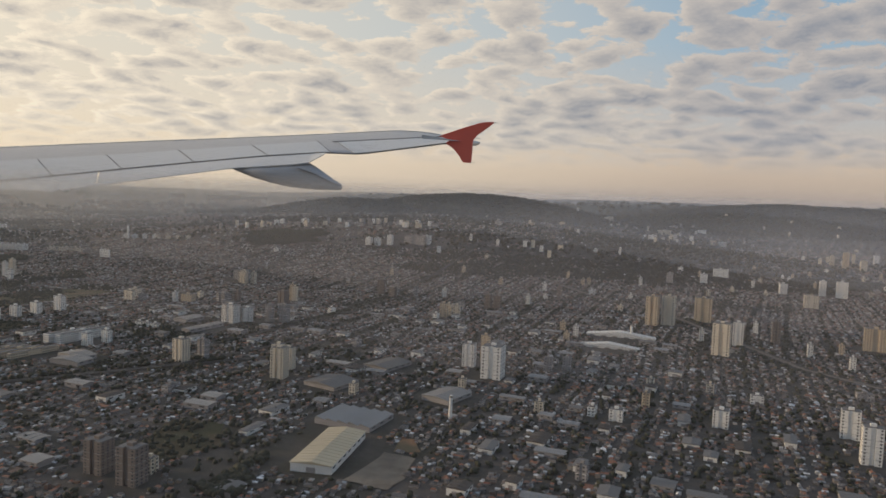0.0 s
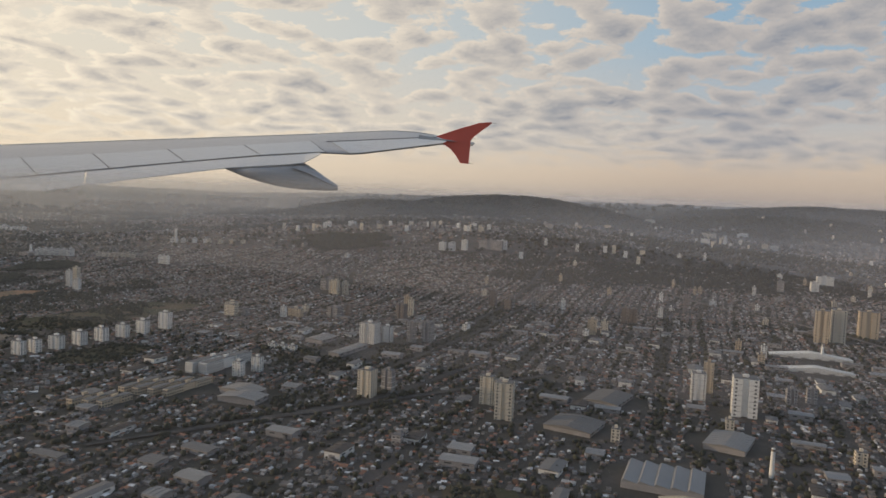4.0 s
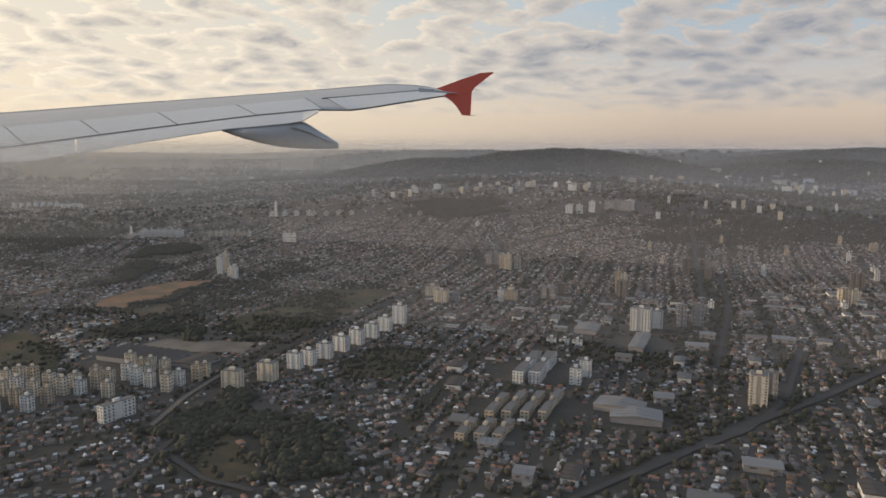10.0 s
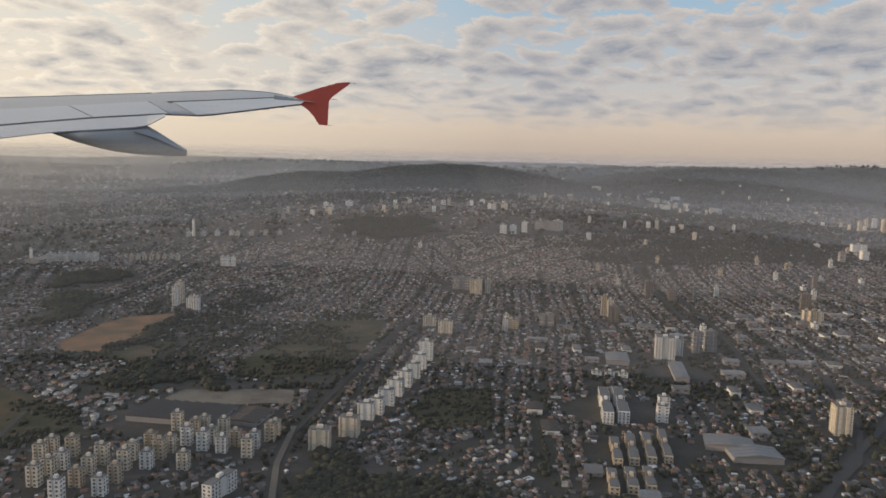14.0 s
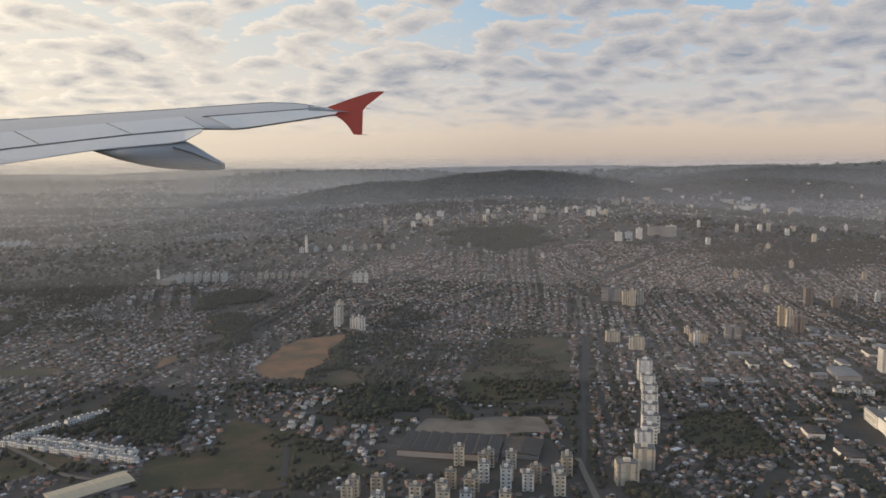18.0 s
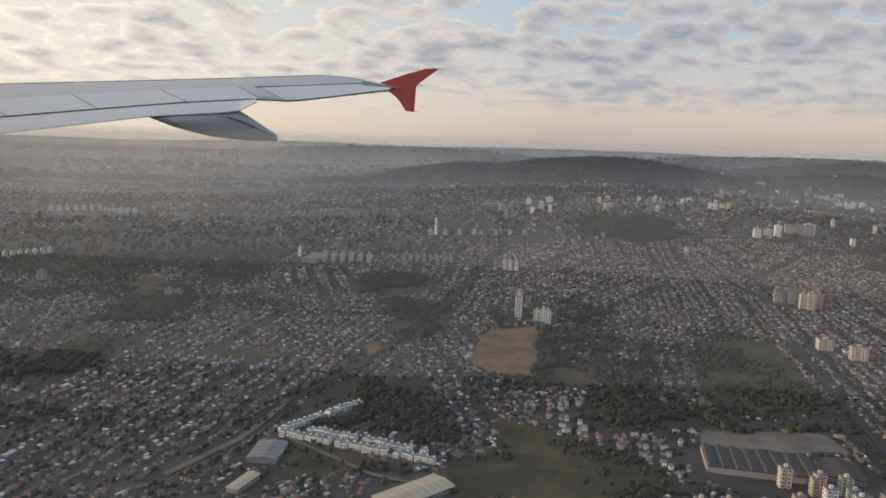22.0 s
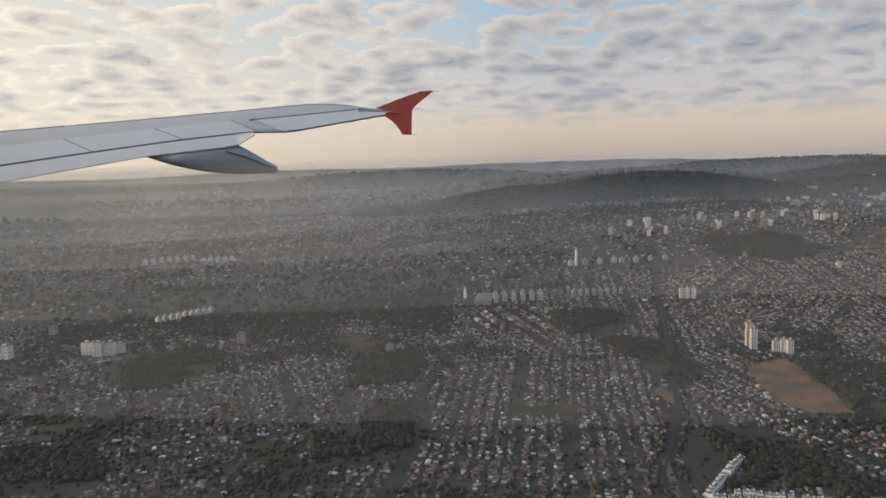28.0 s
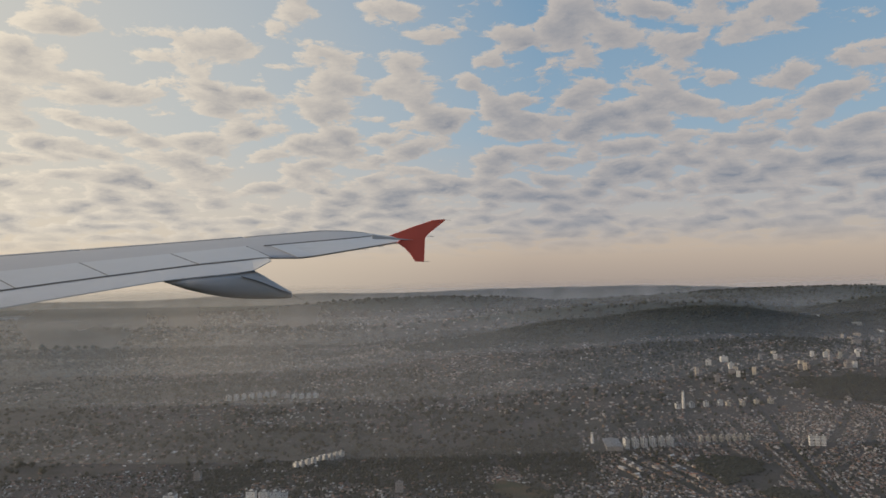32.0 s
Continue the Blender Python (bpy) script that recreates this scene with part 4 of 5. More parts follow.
def window_places(w_, d_, h_, floor, pitch):
    """Middle and turn of each window on the four sides."""
    spots = []
    floors = max(2, int(h_ / floor))
    for side in range(4):
        run, deep = (w_, d_) if side % 2 == 0 else (d_, w_)
        cols = max(2, int(run / pitch))
        for j in range(cols):
            s = (j + 0.5) / cols * run - run / 2
            if side % 2 == 0 and abs(s) < w_ * 0.14:
                continue
            for i in range(floors):
                z = (i + 0.55) * h_ / floors
                spots.append((s, -deep / 2, z, side))
    return spots


def apartment_building(x, y, w_, d_, h_, mat, turn, label, group, single=False, pitch=0.55, floor=0.40):
    ob = root("apartment_building", x, y, turn, label, "apartment building", group)
    bm = bmesh.new()
    prism(bm, notched(w_, d_, 0.16), -0.5, h_)
    part("wall", bm, mat, ob)
    bm = bmesh.new()
    prism(bm, notched(w_ * 0.94, d_ * 0.92, 0.16), h_ + 0.003, h_ + 0.09)
    roof = part("roof", bm, M_ROOFING, ob, "grey felted flat roof")
    bm = bmesh.new()
    box(bm, 0, 0, h_ + 0.08, min(w_ * 0.30, 0.8), min(d_ * 0.34, 0.7), 0.34)
    part("lift_house", bm, mat, roof)
    spots = window_places(w_, d_, h_, floor if not single else h_ / 11, pitch if not single else max(w_, d_) / 4.2)
    ww, wh = (0.24, 0.21) if not single else (min(0.3, max(w_, d_) / 9), h_ / 11 * 0.48)
    verts = []
    for s, off, z, side in spots:
        a = side * math.pi / 2
        c, n = math.cos(a), math.sin(a)
        px, py = s * c - (off + 0.004) * n, s * n + (off + 0.004) * c
        if single:
            win = new("window", window_mesh(ww, wh))
            win.parent = ob
            win.matrix_basis = pose(px, py, z, 0, 0, math.degrees(a))
        else:
            q = BOX_CORNERS * np.array([ww, 0.03, wh]) - np.array([0, 0, wh / 2])
            verts.append(np.stack([q[:, 0] * c - q[:, 1] * n + px, q[:, 0] * n + q[:, 1] * c + py, q[:, 2] + z], -1))
    if verts:
        wins = swarm("glazing", np.array(verts), BOX_FACES, [M_PANE])
        wins.parent = ob
        wins["kind"] = "stuff"
    # slabs that stand out a little at every second floor
    bm = bmesh.new()
    for i in range(1, max(2, int(h_ / 0.8))):
        box(bm, -w_ * 0.32, 0, i * 0.8, w_ * 0.36 + 0.035, d_ + 0.035, 0.05)
        box(bm, w_ * 0.32, 0, i * 0.8, w_ * 0.36 + 0.035, d_ + 0.035, 0.05)
    part("floor_slabs", bm, M_GREY if mat is not M_GREY else M_WHITE, ob)["kind"] = "stuff"
    return ob


FINISH = {M_CREAM: "cream", M_WHITE: "white", M_OCHRE: "ochre", M_GREY: "grey", M_BROWN: "brown"}
shape = random.Random(5)
for group, name, singles in ((EAST_TOWERS, "eastern tower blocks", 9), (MIDDLE_TOWERS, "tower blocks in the middle town", 5), (ROW_TOWERS, "row of tower blocks", 3),
                             (EAST_FAR_TOWERS, "far eastern tower blocks", 0), (MIDDLE_FAR_TOWERS, "far tower blocks", 0), (WEST_TOWERS, "western tower blocks", 0), (HILL_TOWERS, "tower blocks below the hill", 0)):
    for i, (x, y, w_, h_, mat) in enumerate(group):
        far = y > 250
        if y > 330:
            w_, h_ = w_ * 0.55, h_ * 0.7
        label = FINISH[mat] + (" far tower block hazy below the hills" if far else " rendered tower block with flat roof among houses" if h_ < 4.5 else " tall rendered tower block with lift house on roof")
        apartment_building(x, y, w_ * (1.12 if group is ROW_TOWERS else 0.8), w_ * 0.8 * shape.uniform(0.65, 0.95) if w_ < 4.5 else 2.0, h_ * (0.72 if group is ROW_TOWERS else 0.9), mat, GRID_TURN + shape.uniform(-6, 6), label, name,
                           single=i < singles, pitch=0.5 if not far else 1.0, floor=0.4 if not far else 0.8)
for i, (x, y) in enumerate(ESTATE):
    mat = (M_CREAM, M_CREAM, M_WHITE, M_OCHRE)[i % 4]
    apartment_building(x, y, 1.3, 1.05, 2.0 + 0.35 * (i % 3 == 0), mat, GRID_TURN + 4, FINISH[mat] + " slim tower block of a dense estate", "estate of slim tower blocks")


apartment_building(-134.0, 121.6, 4.4, 1.2, 2.1, M_WHITE, 58, "white slab block at the edge of the estate", "estate of slim tower blocks")


def slab_row(x, y, n, step, turn, w_, d_, h_, mat, group, label):
    c, s = math.cos(radians(turn)), math.sin(radians(turn))
    first = None
    for i in range(n):
        px, py = x + step * i * c, y + step * i * s
        if first is None:
            first = apartment_building(px, py, w_, d_, h_, mat, turn, label, group)
        else:
            copy_thing(first, pose(px, py, float(land(px, py)), 0, 0, turn))


for x, y, n, step, turn, w_, d_, h_, mat, group, label in SLABS:
    slab_row(x, y, n, step, turn, w_, d_, h_, mat, group, label)


# ---- halls, sheds and works ----
def hall(x, y, long_, wide, turn, h_, wall_mat, roof_mat, label, ribs=True, saw=False):
    ob = root("hall", x, y, turn, label, "hall")
    a, c = long_ / 2, wide / 2
    bm = bmesh.new()
    box(bm, 0, 0, -0.4, long_, wide, h_ + 0.4)
    part("wall", bm, wall_mat, ob)
    teeth = max(2, int(wide / 1.6)) if saw else 1
    for i in range(teeth):
        bm = bmesh.new()
        y0, y1 = -c + wide * i / teeth, -c + wide * (i + 1) / teeth
        ym = (y0 + y1) / 2 if not saw else y0 + (y1 - y0) * 0.85
        rise_ = 0.06 * wide if not saw else 0.32
        o = 0.12 if not saw else -0.002
        lo, hi, mid = [], [], []
        for xx in (-a - o, a + o):
            lo.append(bm.verts.new((xx, y0 - o, h_ + 0.01)))
            mid.append(bm.verts.new((xx, ym, h_ + 0.01 + rise_)))
            hi.append(bm.verts.new((xx, y1 + o, h_ + 0.01)))
        bm.faces.new((lo[0], lo[1], mid[1], mid[0]))
        bm.faces.new((mid[0], mid[1], hi[1], hi[0]))
        bm.faces.new((lo[0], mid[0], hi[0]))
        bm.faces.new((hi[1], mid[1], lo[1]))
        bm.faces.new((lo[1], lo[0], hi[0], hi[1]))
        bmesh.ops.recalc_face_normals(bm, faces=bm.faces[:])
        part("roof" if not saw else "roof_bay", bm, roof_mat, ob)
    if ribs and not saw:
        verts = []
        n = max(3, int(long_ / 0.9))
        slope = 0.06 * wide / c
        for i in range(n + 1):
            for side in (-1, 1):
                xx = -a + long_ * i / n
                q = np.zeros((8, 3))
                for k in range(8):
                    u, v, z = BOX_CORNERS[k]
                    yy = side * (v + 0.5) * c
                    q[k] = (xx + u * 0.10, yy, h_ + 0.012 + (1 - abs(yy) / c) * 0.06 * wide + z * 0.05)
                verts.append(q)
        seams = swarm("roof_seams", np.array(verts), BOX_FACES, [roof_mat])
        seams.parent = ob
        seams["kind"] = "stuff"
    for i in range(max(1, int(wide / 2.6))):
        bm = bmesh.new()
        yy = -c + wide * (i + 0.5) / max(1, int(wide / 2.6))
        box(bm, -a - 0.012, yy, 0, 0.03, min(1.1, wide * 0.4), h_ * 0.62)
        part("gate", bm, M_GREY, ob, "grey roller gate")
    for i in range(max(2, int(long_ / 1.8))):
        bm = bmesh.new()
        box(bm, -a + long_ * (i + 0.5) / max(2, int(long_ / 1.8)), -c - 0.012, h_ * 0.55, min(0.9, long_ * 0.2), 0.03, h_ * 0.2)
        part("window", bm, M_PANE, ob)
    return ob


SLAB_HOUSES = {k: (0.95, M_OCHRE, "long low slab house with grey roof in a parallel row") for k in ("s13a", "s13b", "s13c", "s13d", "s13e", "s13f", "s13g")}
SLAB_HOUSES |= {k: (1.7, M_WHITE, "long white slab block beside workshops") for k in ("h13b", "h13c")}
LOOKS = {
    "big_hall": (1.0, M_WHITE, M_BEIGETIN, "large white hall with beige ribbed sheet roof", False),
    "hall2": (0.7, M_GREY, M_TIN, "works hall with grey saw tooth roof", True),
    "hall3": (0.7, M_GREY, M_TIN, "works hall with pale grey sheet roof", False),
    "factory": (0.7, M_GREY, M_DARKTIN, "wide dark roofed factory beside a pale yard", True),
    "factory2": (0.6, M_GREY, M_DARKTIN, "dark roofed factory wing", False),
    "shed1": (0.6, M_GREY, M_BEIGETIN, "long shed with beige sheet roof by a dirt road", False),
    "shed2": (0.6, M_GREY, M_BEIGETIN, "small shed with beige sheet roof", False),
    "shed3": (0.6, M_GREY, M_TIN, "grey sheet roofed shed on a yard", False),
    "mid2": (0.6, M_GREY, M_ROOFING, "wide works hall with dull grey roof", False),
    "mid3": (0.6, M_GREY, M_ROOFING, "works hall with dull grey roof", False),
    "mall": (0.4, M_WHITE, M_WHITE, "long white flat market building", False),
    "mall2": (0.4, M_WHITE, M_WHITE, "long low white hall", False),
}
for name, (x, y, long_, wide, turn) in HALLS.items():
    if name in SLAB_HOUSES:
        tall, finish, label = SLAB_HOUSES[name]
        apartment_building(x, y, long_, wide, tall, finish, turn, label, "slab houses in parallel rows", pitch=0.45, floor=0.36)
        continue
    tall, wall_mat, roof_mat, label, saw = LOOKS.get(name, (0.75, M_GREY, M_TIN, "grey works hall with pale sheet roof", False))
    hall(x, y, long_, wide, turn, tall, wall_mat, roof_mat, label, saw=saw)

rng = np.random.default_rng(33)
spots = np.stack([rng.uniform(-95, 45, 2600), rng.uniform(72, 200, 2600)], -1)
spots = spots[free_ground(spots[:, 0], spots[:, 1], 2.0)]
kept = []
for x, y in spots:
    if all(math.hypot(x - a, y - c) > 3.9 for a, c in kept):
        kept.append((x, y))
for i, (x, y) in enumerate(kept[:150]):
    roof_mat = (M_TIN, M_ROOFING, M_ROOFING, M_DARKTIN, M_TIN, M_ROOFING)[i % 6]
    hall(x, y, rng.uniform(1.8, 4.2), rng.uniform(1.2, 2.4), -19 + 90 * (i % 2) + rng.uniform(-4, 4), rng.uniform(0.5, 0.9), (M_GREY, M_WHITE)[i % 2], roof_mat,
         {M_TIN: "workshop with pale sheet metal roof", M_ROOFING: "workshop with grey felt roof", M_DARKTIN: "workshop with dark sheet roof", M_WHITE: "white painted workshop with flat pitched roof"}[roof_mat], ribs=i % 3 == 0)


# ---- white terrace on the wood's edge ----
def terraced_house():
    ob = root("terraced_house", 0, 0, 0, "white rendered terraced house with stepped flat roof", "terraced house", "new white terrace")
    bm = bmesh.new()
    box(bm, 0, 0, -0.2, 0.74, 1.0, 0.95)
    box(bm, 0.0, 0.62, -0.2, 0.66, 0.3, 0.62)
    part("wall", bm, M_WHITE, ob)
    bm = bmesh.new()
    box(bm, 0, 0.05, 0.753, 0.66, 0.8, 0.08)
    part("roof", bm, M_TIN, ob)
    for s, z in ((-0.18, 0.2), (0.18, 0.2), (-0.18, 0.52), (0.18, 0.52)):
        w_ = new("window", window_mesh(0.17, 0.16))
        w_.parent = ob
        w_.matrix_basis = pose(s, -0.504, z)
    bm = bmesh.new()
    box(bm, 0.2, 0.2, 0.755, 0.2, 0.25, 0.22)
    part("water_tank_housing", bm, M_WHITE, ob)
    return ob


villa = terraced_house()
first = True
for (x0, y0), (x1, y1) in VILLAS:
    n = int(math.hypot(x1 - x0, y1 - y0) / 0.86)
    turn = math.degrees(math.atan2(y1 - y0, x1 - x0))
    for i in range(n):
        if i % 9 == 8:
            continue
        t = (i + 0.5) / n
        x, y = x0 + (x1 - x0) * t + shape.uniform(-0.12, 0.12), y0 + (y1 - y0) * t + shape.uniform(-0.12, 0.12)
        m = pose(x, y, float(land(x, y)) + shape.uniform(-0.12, 0.08), 0, 0, turn + 180 * (i % 2) * 0)
        if first:
            villa.matrix_basis = m
            first = False
        else:
            copy_thing(villa, m)


# ---- single houses of the stretch that is passed nearest ----
def single_house(w_, l_, e_, rise, roof_mat, wall_mat, label):
    ob = root("house", 0, 0, 0, label, "house", "houses by the meadows")
    bm = bmesh.new()
    box(bm, 0, 0, -0.3, w_, l_, e_ + 0.3)
    part("wall", bm, wall_mat, ob)
    bm = bmesh.new()
    o = 0.05
    a, c = w_ / 2 + o, l_ / 2 + o
    lo = [bm.verts.new(p) for p in ((-a, -c, e_), (a, -c, e_), (a, c, e_), (-a, c, e_))]
    hi = [bm.verts.new((0, -c * 0.75, e_ + rise)), bm.verts.new((0, c * 0.75, e_ + rise))]
    for f in ((lo[0], lo[1], hi[0]), (lo[1], lo[2], hi[1], hi[0]), (lo[2], lo[3], hi[1]), (lo[3], lo[0], hi[0], hi[1]), (lo[3], lo[2], lo[1], lo[0])):
        bm.faces.new(f)
    part("roof", bm, roof_mat, ob)
    bm = bmesh.new()
    box(bm, w_ * 0.2, -l_ / 2 - 0.01, -0.1, 0.1, 0.03, 0.35)
    part("door", bm, M_BROWN, ob)
    return ob


M_TILE = worn("terracotta_tiles", (0.21, 0.11, 0.073), 0.8, grain=8.0, stain=0.8, amount=0.35, vary=0.35)
M_FIBRE = worn("fibre_cement_roof", (0.22, 0.205, 0.195), 0.85, grain=8.0, stain=0.8, amount=0.35, vary=0.35)
KINDS = [single_house(0.54, 0.72, 0.28, 0.15, M_TILE, M_WHITE, "small white house with terracotta hipped roof"),
         single_house(0.5, 0.6, 0.28, 0.1, M_FIBRE, M_GREY, "small grey house with fibre cement roof"),
         single_house(0.6, 0.84, 0.33, 0.17, M_TILE, M_OCHRE, "ochre house with weathered tiled roof"),
         single_house(0.56, 0.95, 0.45, 0.05, M_TIN, M_WHITE, "white two storey house with pale sheet roof"),
         single_house(0.45, 0.58, 0.26, 0.12, M_FIBRE, M_CREAM, "little cream house with dull grey roof")]
hx, hy, ht, hr = house_sites(-560, 330, 20, 420, 1.2, 0.9, 11, 1.0)
ok = NEAR_STRETCH(hx, hy) & free_ground(hx, hy) & (hr.random(len(hx)) < 0.74)
for i, (x, y, t) in enumerate(list(zip(hx[ok], hy[ok], ht[ok]))[:300]):
    m = pose(float(x), float(y), float(land(x, y)), 0, 0, math.degrees(t) + 90 * (i % 3 == 0) + shape.uniform(-8, 8))
    kind = KINDS[shape.randrange(5)]
    if i < 5:
        KINDS[i].matrix_basis = m
    else:
        copy_thing(kind, m)


# ---- low apartment blocks scattered through the town ----
def walk_up(w_, d_, h_, mat, label):
    ob = apartment_building(0, 0, w_, d_, h_, mat, 0, label, "low blocks between the houses", pitch=0.5, floor=0.42)
    ob.name = "low_apartment_block"
    return ob


WALKUPS = [walk_up(2.0, 1.1, 1.4, M_WHITE, "white low apartment block among houses"), walk_up(1.3, 1.1, 1.7, M_CREAM, "cream low apartment block among houses"),
           walk_up(2.6, 1.2, 1.2, M_GREY, "grey low apartment block among houses"), walk_up(1.2, 1.0, 2.2, M_OCHRE, "ochre small apartment tower among houses"),
           walk_up(1.1, 1.1, 2.8, M_WHITE, "white slim apartment tower among houses")]
rng = np.random.default_rng(77)
spots = np.stack([rng.uniform(-120, 240, 2500), rng.uniform(70, 330, 2500)], -1)
spots = spots[free_ground(spots[:, 0], spots[:, 1], 0.8)]
weight = np.clip((spots[:, 0] + 130) / 260, 0.08, 1.0)
spots = spots[rng.random(len(spots)) < weight]
for i, (x, y) in enumerate(spots[:190]):
    m = pose(float(x), float(y), float(land(x, y)), 0, 0, -19 + 90 * (i % 2) + rng.uniform(-5, 5))
    if i < 5:
        WALKUPS[i].matrix_basis = m
    else:
        copy_thing(WALKUPS[int(rng.integers(5))], m)


# ---- distant tower blocks below the hills ----
def far_tower(w_, h_, mat):
    ob = root("distant_tower_block", 0, 0, 0, FINISH[mat] + " distant tower block below wooded hills", "apartment building", "distant tower blocks")
    bm = bmesh.new()
    prism(bm, notched(w_, w_ * 0.7, 0.15), -1.0, h_)
    part("wall", bm, mat, ob)
    bm = bmesh.new()
    box(bm, 0, 0, h_ + 0.01, w_ * 0.8, w_ * 0.6, 0.3)
    part("roof", bm, M_ROOFING, ob)
    return ob


FARS = [far_tower(1.5, 2.6, M_WHITE), far_tower(2.0, 1.9, M_CREAM), far_tower(1.4, 3.2, M_CREAM), far_tower(2.4, 1.5, M_GREY), far_tower(1.5, 2.8, M_GREY)]
spots = np.concatenate([np.stack([rng.normal(cx, sx, n), rng.normal(cy, sy, n)], -1) for cx, cy, sx, sy, n in FAR_CLUSTERS])
for i, (x, y) in enumerate(spots):
    m = pose(float(x), float(y), float(land(x, y)), 0, 0, -19 + rng.uniform(-10, 10))
    if i < 5:
        FARS[i].matrix_basis = m
    else:
        copy_thing(FARS[int(rng.integers(5))], m)


# ---- factory chimneys and masts ----
for x, y, r, h_ in CHIMNEYS:
    ob = root("chimney", x, y, 0, "pale round factory chimney", "chimney")
    bm = bmesh.new()
    bmesh.ops.create_cone(bm, cap_ends=True, segments=14, radius1=r, radius2=r * 0.7, depth=h_, matrix=Matrix.Translation((0, 0, h_ / 2)))
    part("shaft", bm, M_WHITE, ob)
    bm = bmesh.new()
    bmesh.ops.create_cone(bm, cap_ends=True, segments=14, radius1=r * 0.8, radius2=r * 0.8, depth=0.25, matrix=Matrix.Translation((0, 0, h_ - 0.2)))
    part("collar", bm, M_BROWN, ob)


# ---- the aircraft's wing: it travels with the viewer, so it stands far off, where it keeps its bearing ----
M_WING = worn("grey_wing_paint", (0.43, 0.42, 0.43), 0.35, 0.0, grain=0.02, stain=0.004, amount=0.12)
M_PANEL = worn("pale_wing_panels", (0.51, 0.52, 0.54), 0.32, 0.0, grain=0.02, stain=0.004, amount=0.12)
M_FAIRING = worn("grey_fairing_paint", (0.42, 0.42, 0.43), 0.4, 0.0, grain=0.02, stain=0.006, amount=0.2)
M_SLAT = worn("bare_slat_metal", (0.42, 0.39, 0.375), 0.35, 0.3, grain=0.02, stain=0.004, amount=0.15)
M_SEAM = worn("dark_sealant", (0.12, 0.115, 0.115), 0.8, grain=0.02, stain=0.01)
M_RED = worn("red_wingtip_paint", (0.74, 0.115, 0.075), 0.4, grain=0.02, stain=0.006, amount=0.15)
EYE_MID, BEARING, CLIMB, FAR = Vector((-140.0, 48.0, 36.0)), radians(-3.9), 0.0415, 1600.0


def stand(a, e, depth=1.0):
    """The place of a point of the wing: thousandths aft and above the fence's foot as seen from the seat, and its depth."""
    far = FAR * depth
    s, z = a * 0.001 * far, (CLIMB + (e - 0.0075 * a) * 0.001) * far
    c, n = math.cos(BEARING), math.sin(BEARING)
    return Vector((s * c - far * n, s * n + far * c, z)) + EYE_MID


def lead(a):
    return float(np.interp(a, (-967, -501, -346, -229, -120, -82, -35, -4), (-22, 13, 24, 33, 42, 41, 35, 30)))


def rear(a):
    """The fixed wing's rear edge and, further out, the aileron's."""
    return float(np.interp(a, (-967, -501, -408, -299, -210, -159, -35, -4), (-89, -27, -15, -1.5, 7, 7, 27, 29.5)))


def panel_front(a):
    return float(np.interp(a, (-967, -501, -439, -326, -229, -202, -54), (-48, -5.4, 1.5, 12.4, 22.0, 23.0, 35.5)))


def flap_rear(a):
    return float(np.interp(a, (-967, -501, -346, -233, -208), (-126, -46, -21, -10, 4)))


def skin(a, f, lift=0.0, under=0.0):
    """A point of the upper skin at the share f of the chord from the leading edge."""
    e = rear(a) + (lead(a) - rear(a)) * math.sin((1 - f) * math.pi / 2) ** 0.9
    return stand(a, e + lift - under * (0.25 + f * (1 - f) * 3), 1.0 + 0.22 * (1 - f))


def on_skin(a, e, lift):
    """A point of a panel lying on the skin, at height e."""
    k = min(1.0, max(0.0, (e - rear(a)) / max(1e-6, lead(a) - rear(a))))
    f = 1 - math.asin(k ** (1 / 0.9)) / (math.pi / 2)
    return stand(a, e + lift, 1.0 + 0.22 * (1 - f) - 0.004)


def sheet(name, rows_top, rows_low, mat, parent, label="", smooth=False):
    """A closed panel from two grids of points."""
    bm = bmesh.new()
    n, m = len(rows_top), len(rows_top[0])
    top = [[bm.verts.new(p) for p in r] for r in rows_top]
    low = [[bm.verts.new(p) for p in r] for r in rows_low]
    for i in range(n - 1):
        for j in range(m - 1):
            bm.faces.new((top[i][j], top[i + 1][j], top[i + 1][j + 1], top[i][j + 1]))
            bm.faces.new((low[i][j + 1], low[i + 1][j + 1], low[i + 1][j], low[i][j]))
    for i in range(n - 1):
        bm.faces.new((top[i][0], low[i][0], low[i + 1][0], top[i + 1][0]))
        bm.faces.new((top[i + 1][m - 1], low[i + 1][m - 1], low[i][m - 1], top[i][m - 1]))
    for j in range(m - 1):
        bm.faces.new((top[0][j + 1], low[0][j + 1], low[0][j], top[0][j]))
        bm.faces.new((top[n - 1][j], low[n - 1][j], low[n - 1][j + 1], top[n - 1][j + 1]))
    bmesh.ops.recalc_face_normals(bm, faces=bm.faces[:])
    ob = part(name, bm, mat, parent, label)
    ob.data.polygons.foreach_set("use_smooth", np.full(len(ob.data.polygons), smooth))
    return ob


wing = new("aircraft_wing")
tagged(wing, "grey airliner wing with red wingtip fence and flap fairings", "aircraft wing")


def steps(a, c, n):
    return [a + (c - a) * i / n for i in range(n + 1)]


outs = steps(-967, -4, 60)
chord = steps(0.0, 1.0, 12)
sheet("wing_skin", [[skin(a, f) for f in chord] for a in outs], [[skin(a, f, -0.4, 5.0) for f in chord] for a in outs], M_WING, wing, smooth=True)
nose = (0.0, 0.05, 0.10, 0.16)
for a, c in ((-967, -700), (-697, -430), (-427, -225), (-222, -60)):
    run = steps(a, c, 12)
    sheet("slat", [[skin(p, f, 0.45) for f in nose] for p in run], [[skin(p, f, 0.05) for f in nose] for p in run], M_SLAT, wing, "bare metal leading edge slat", True)


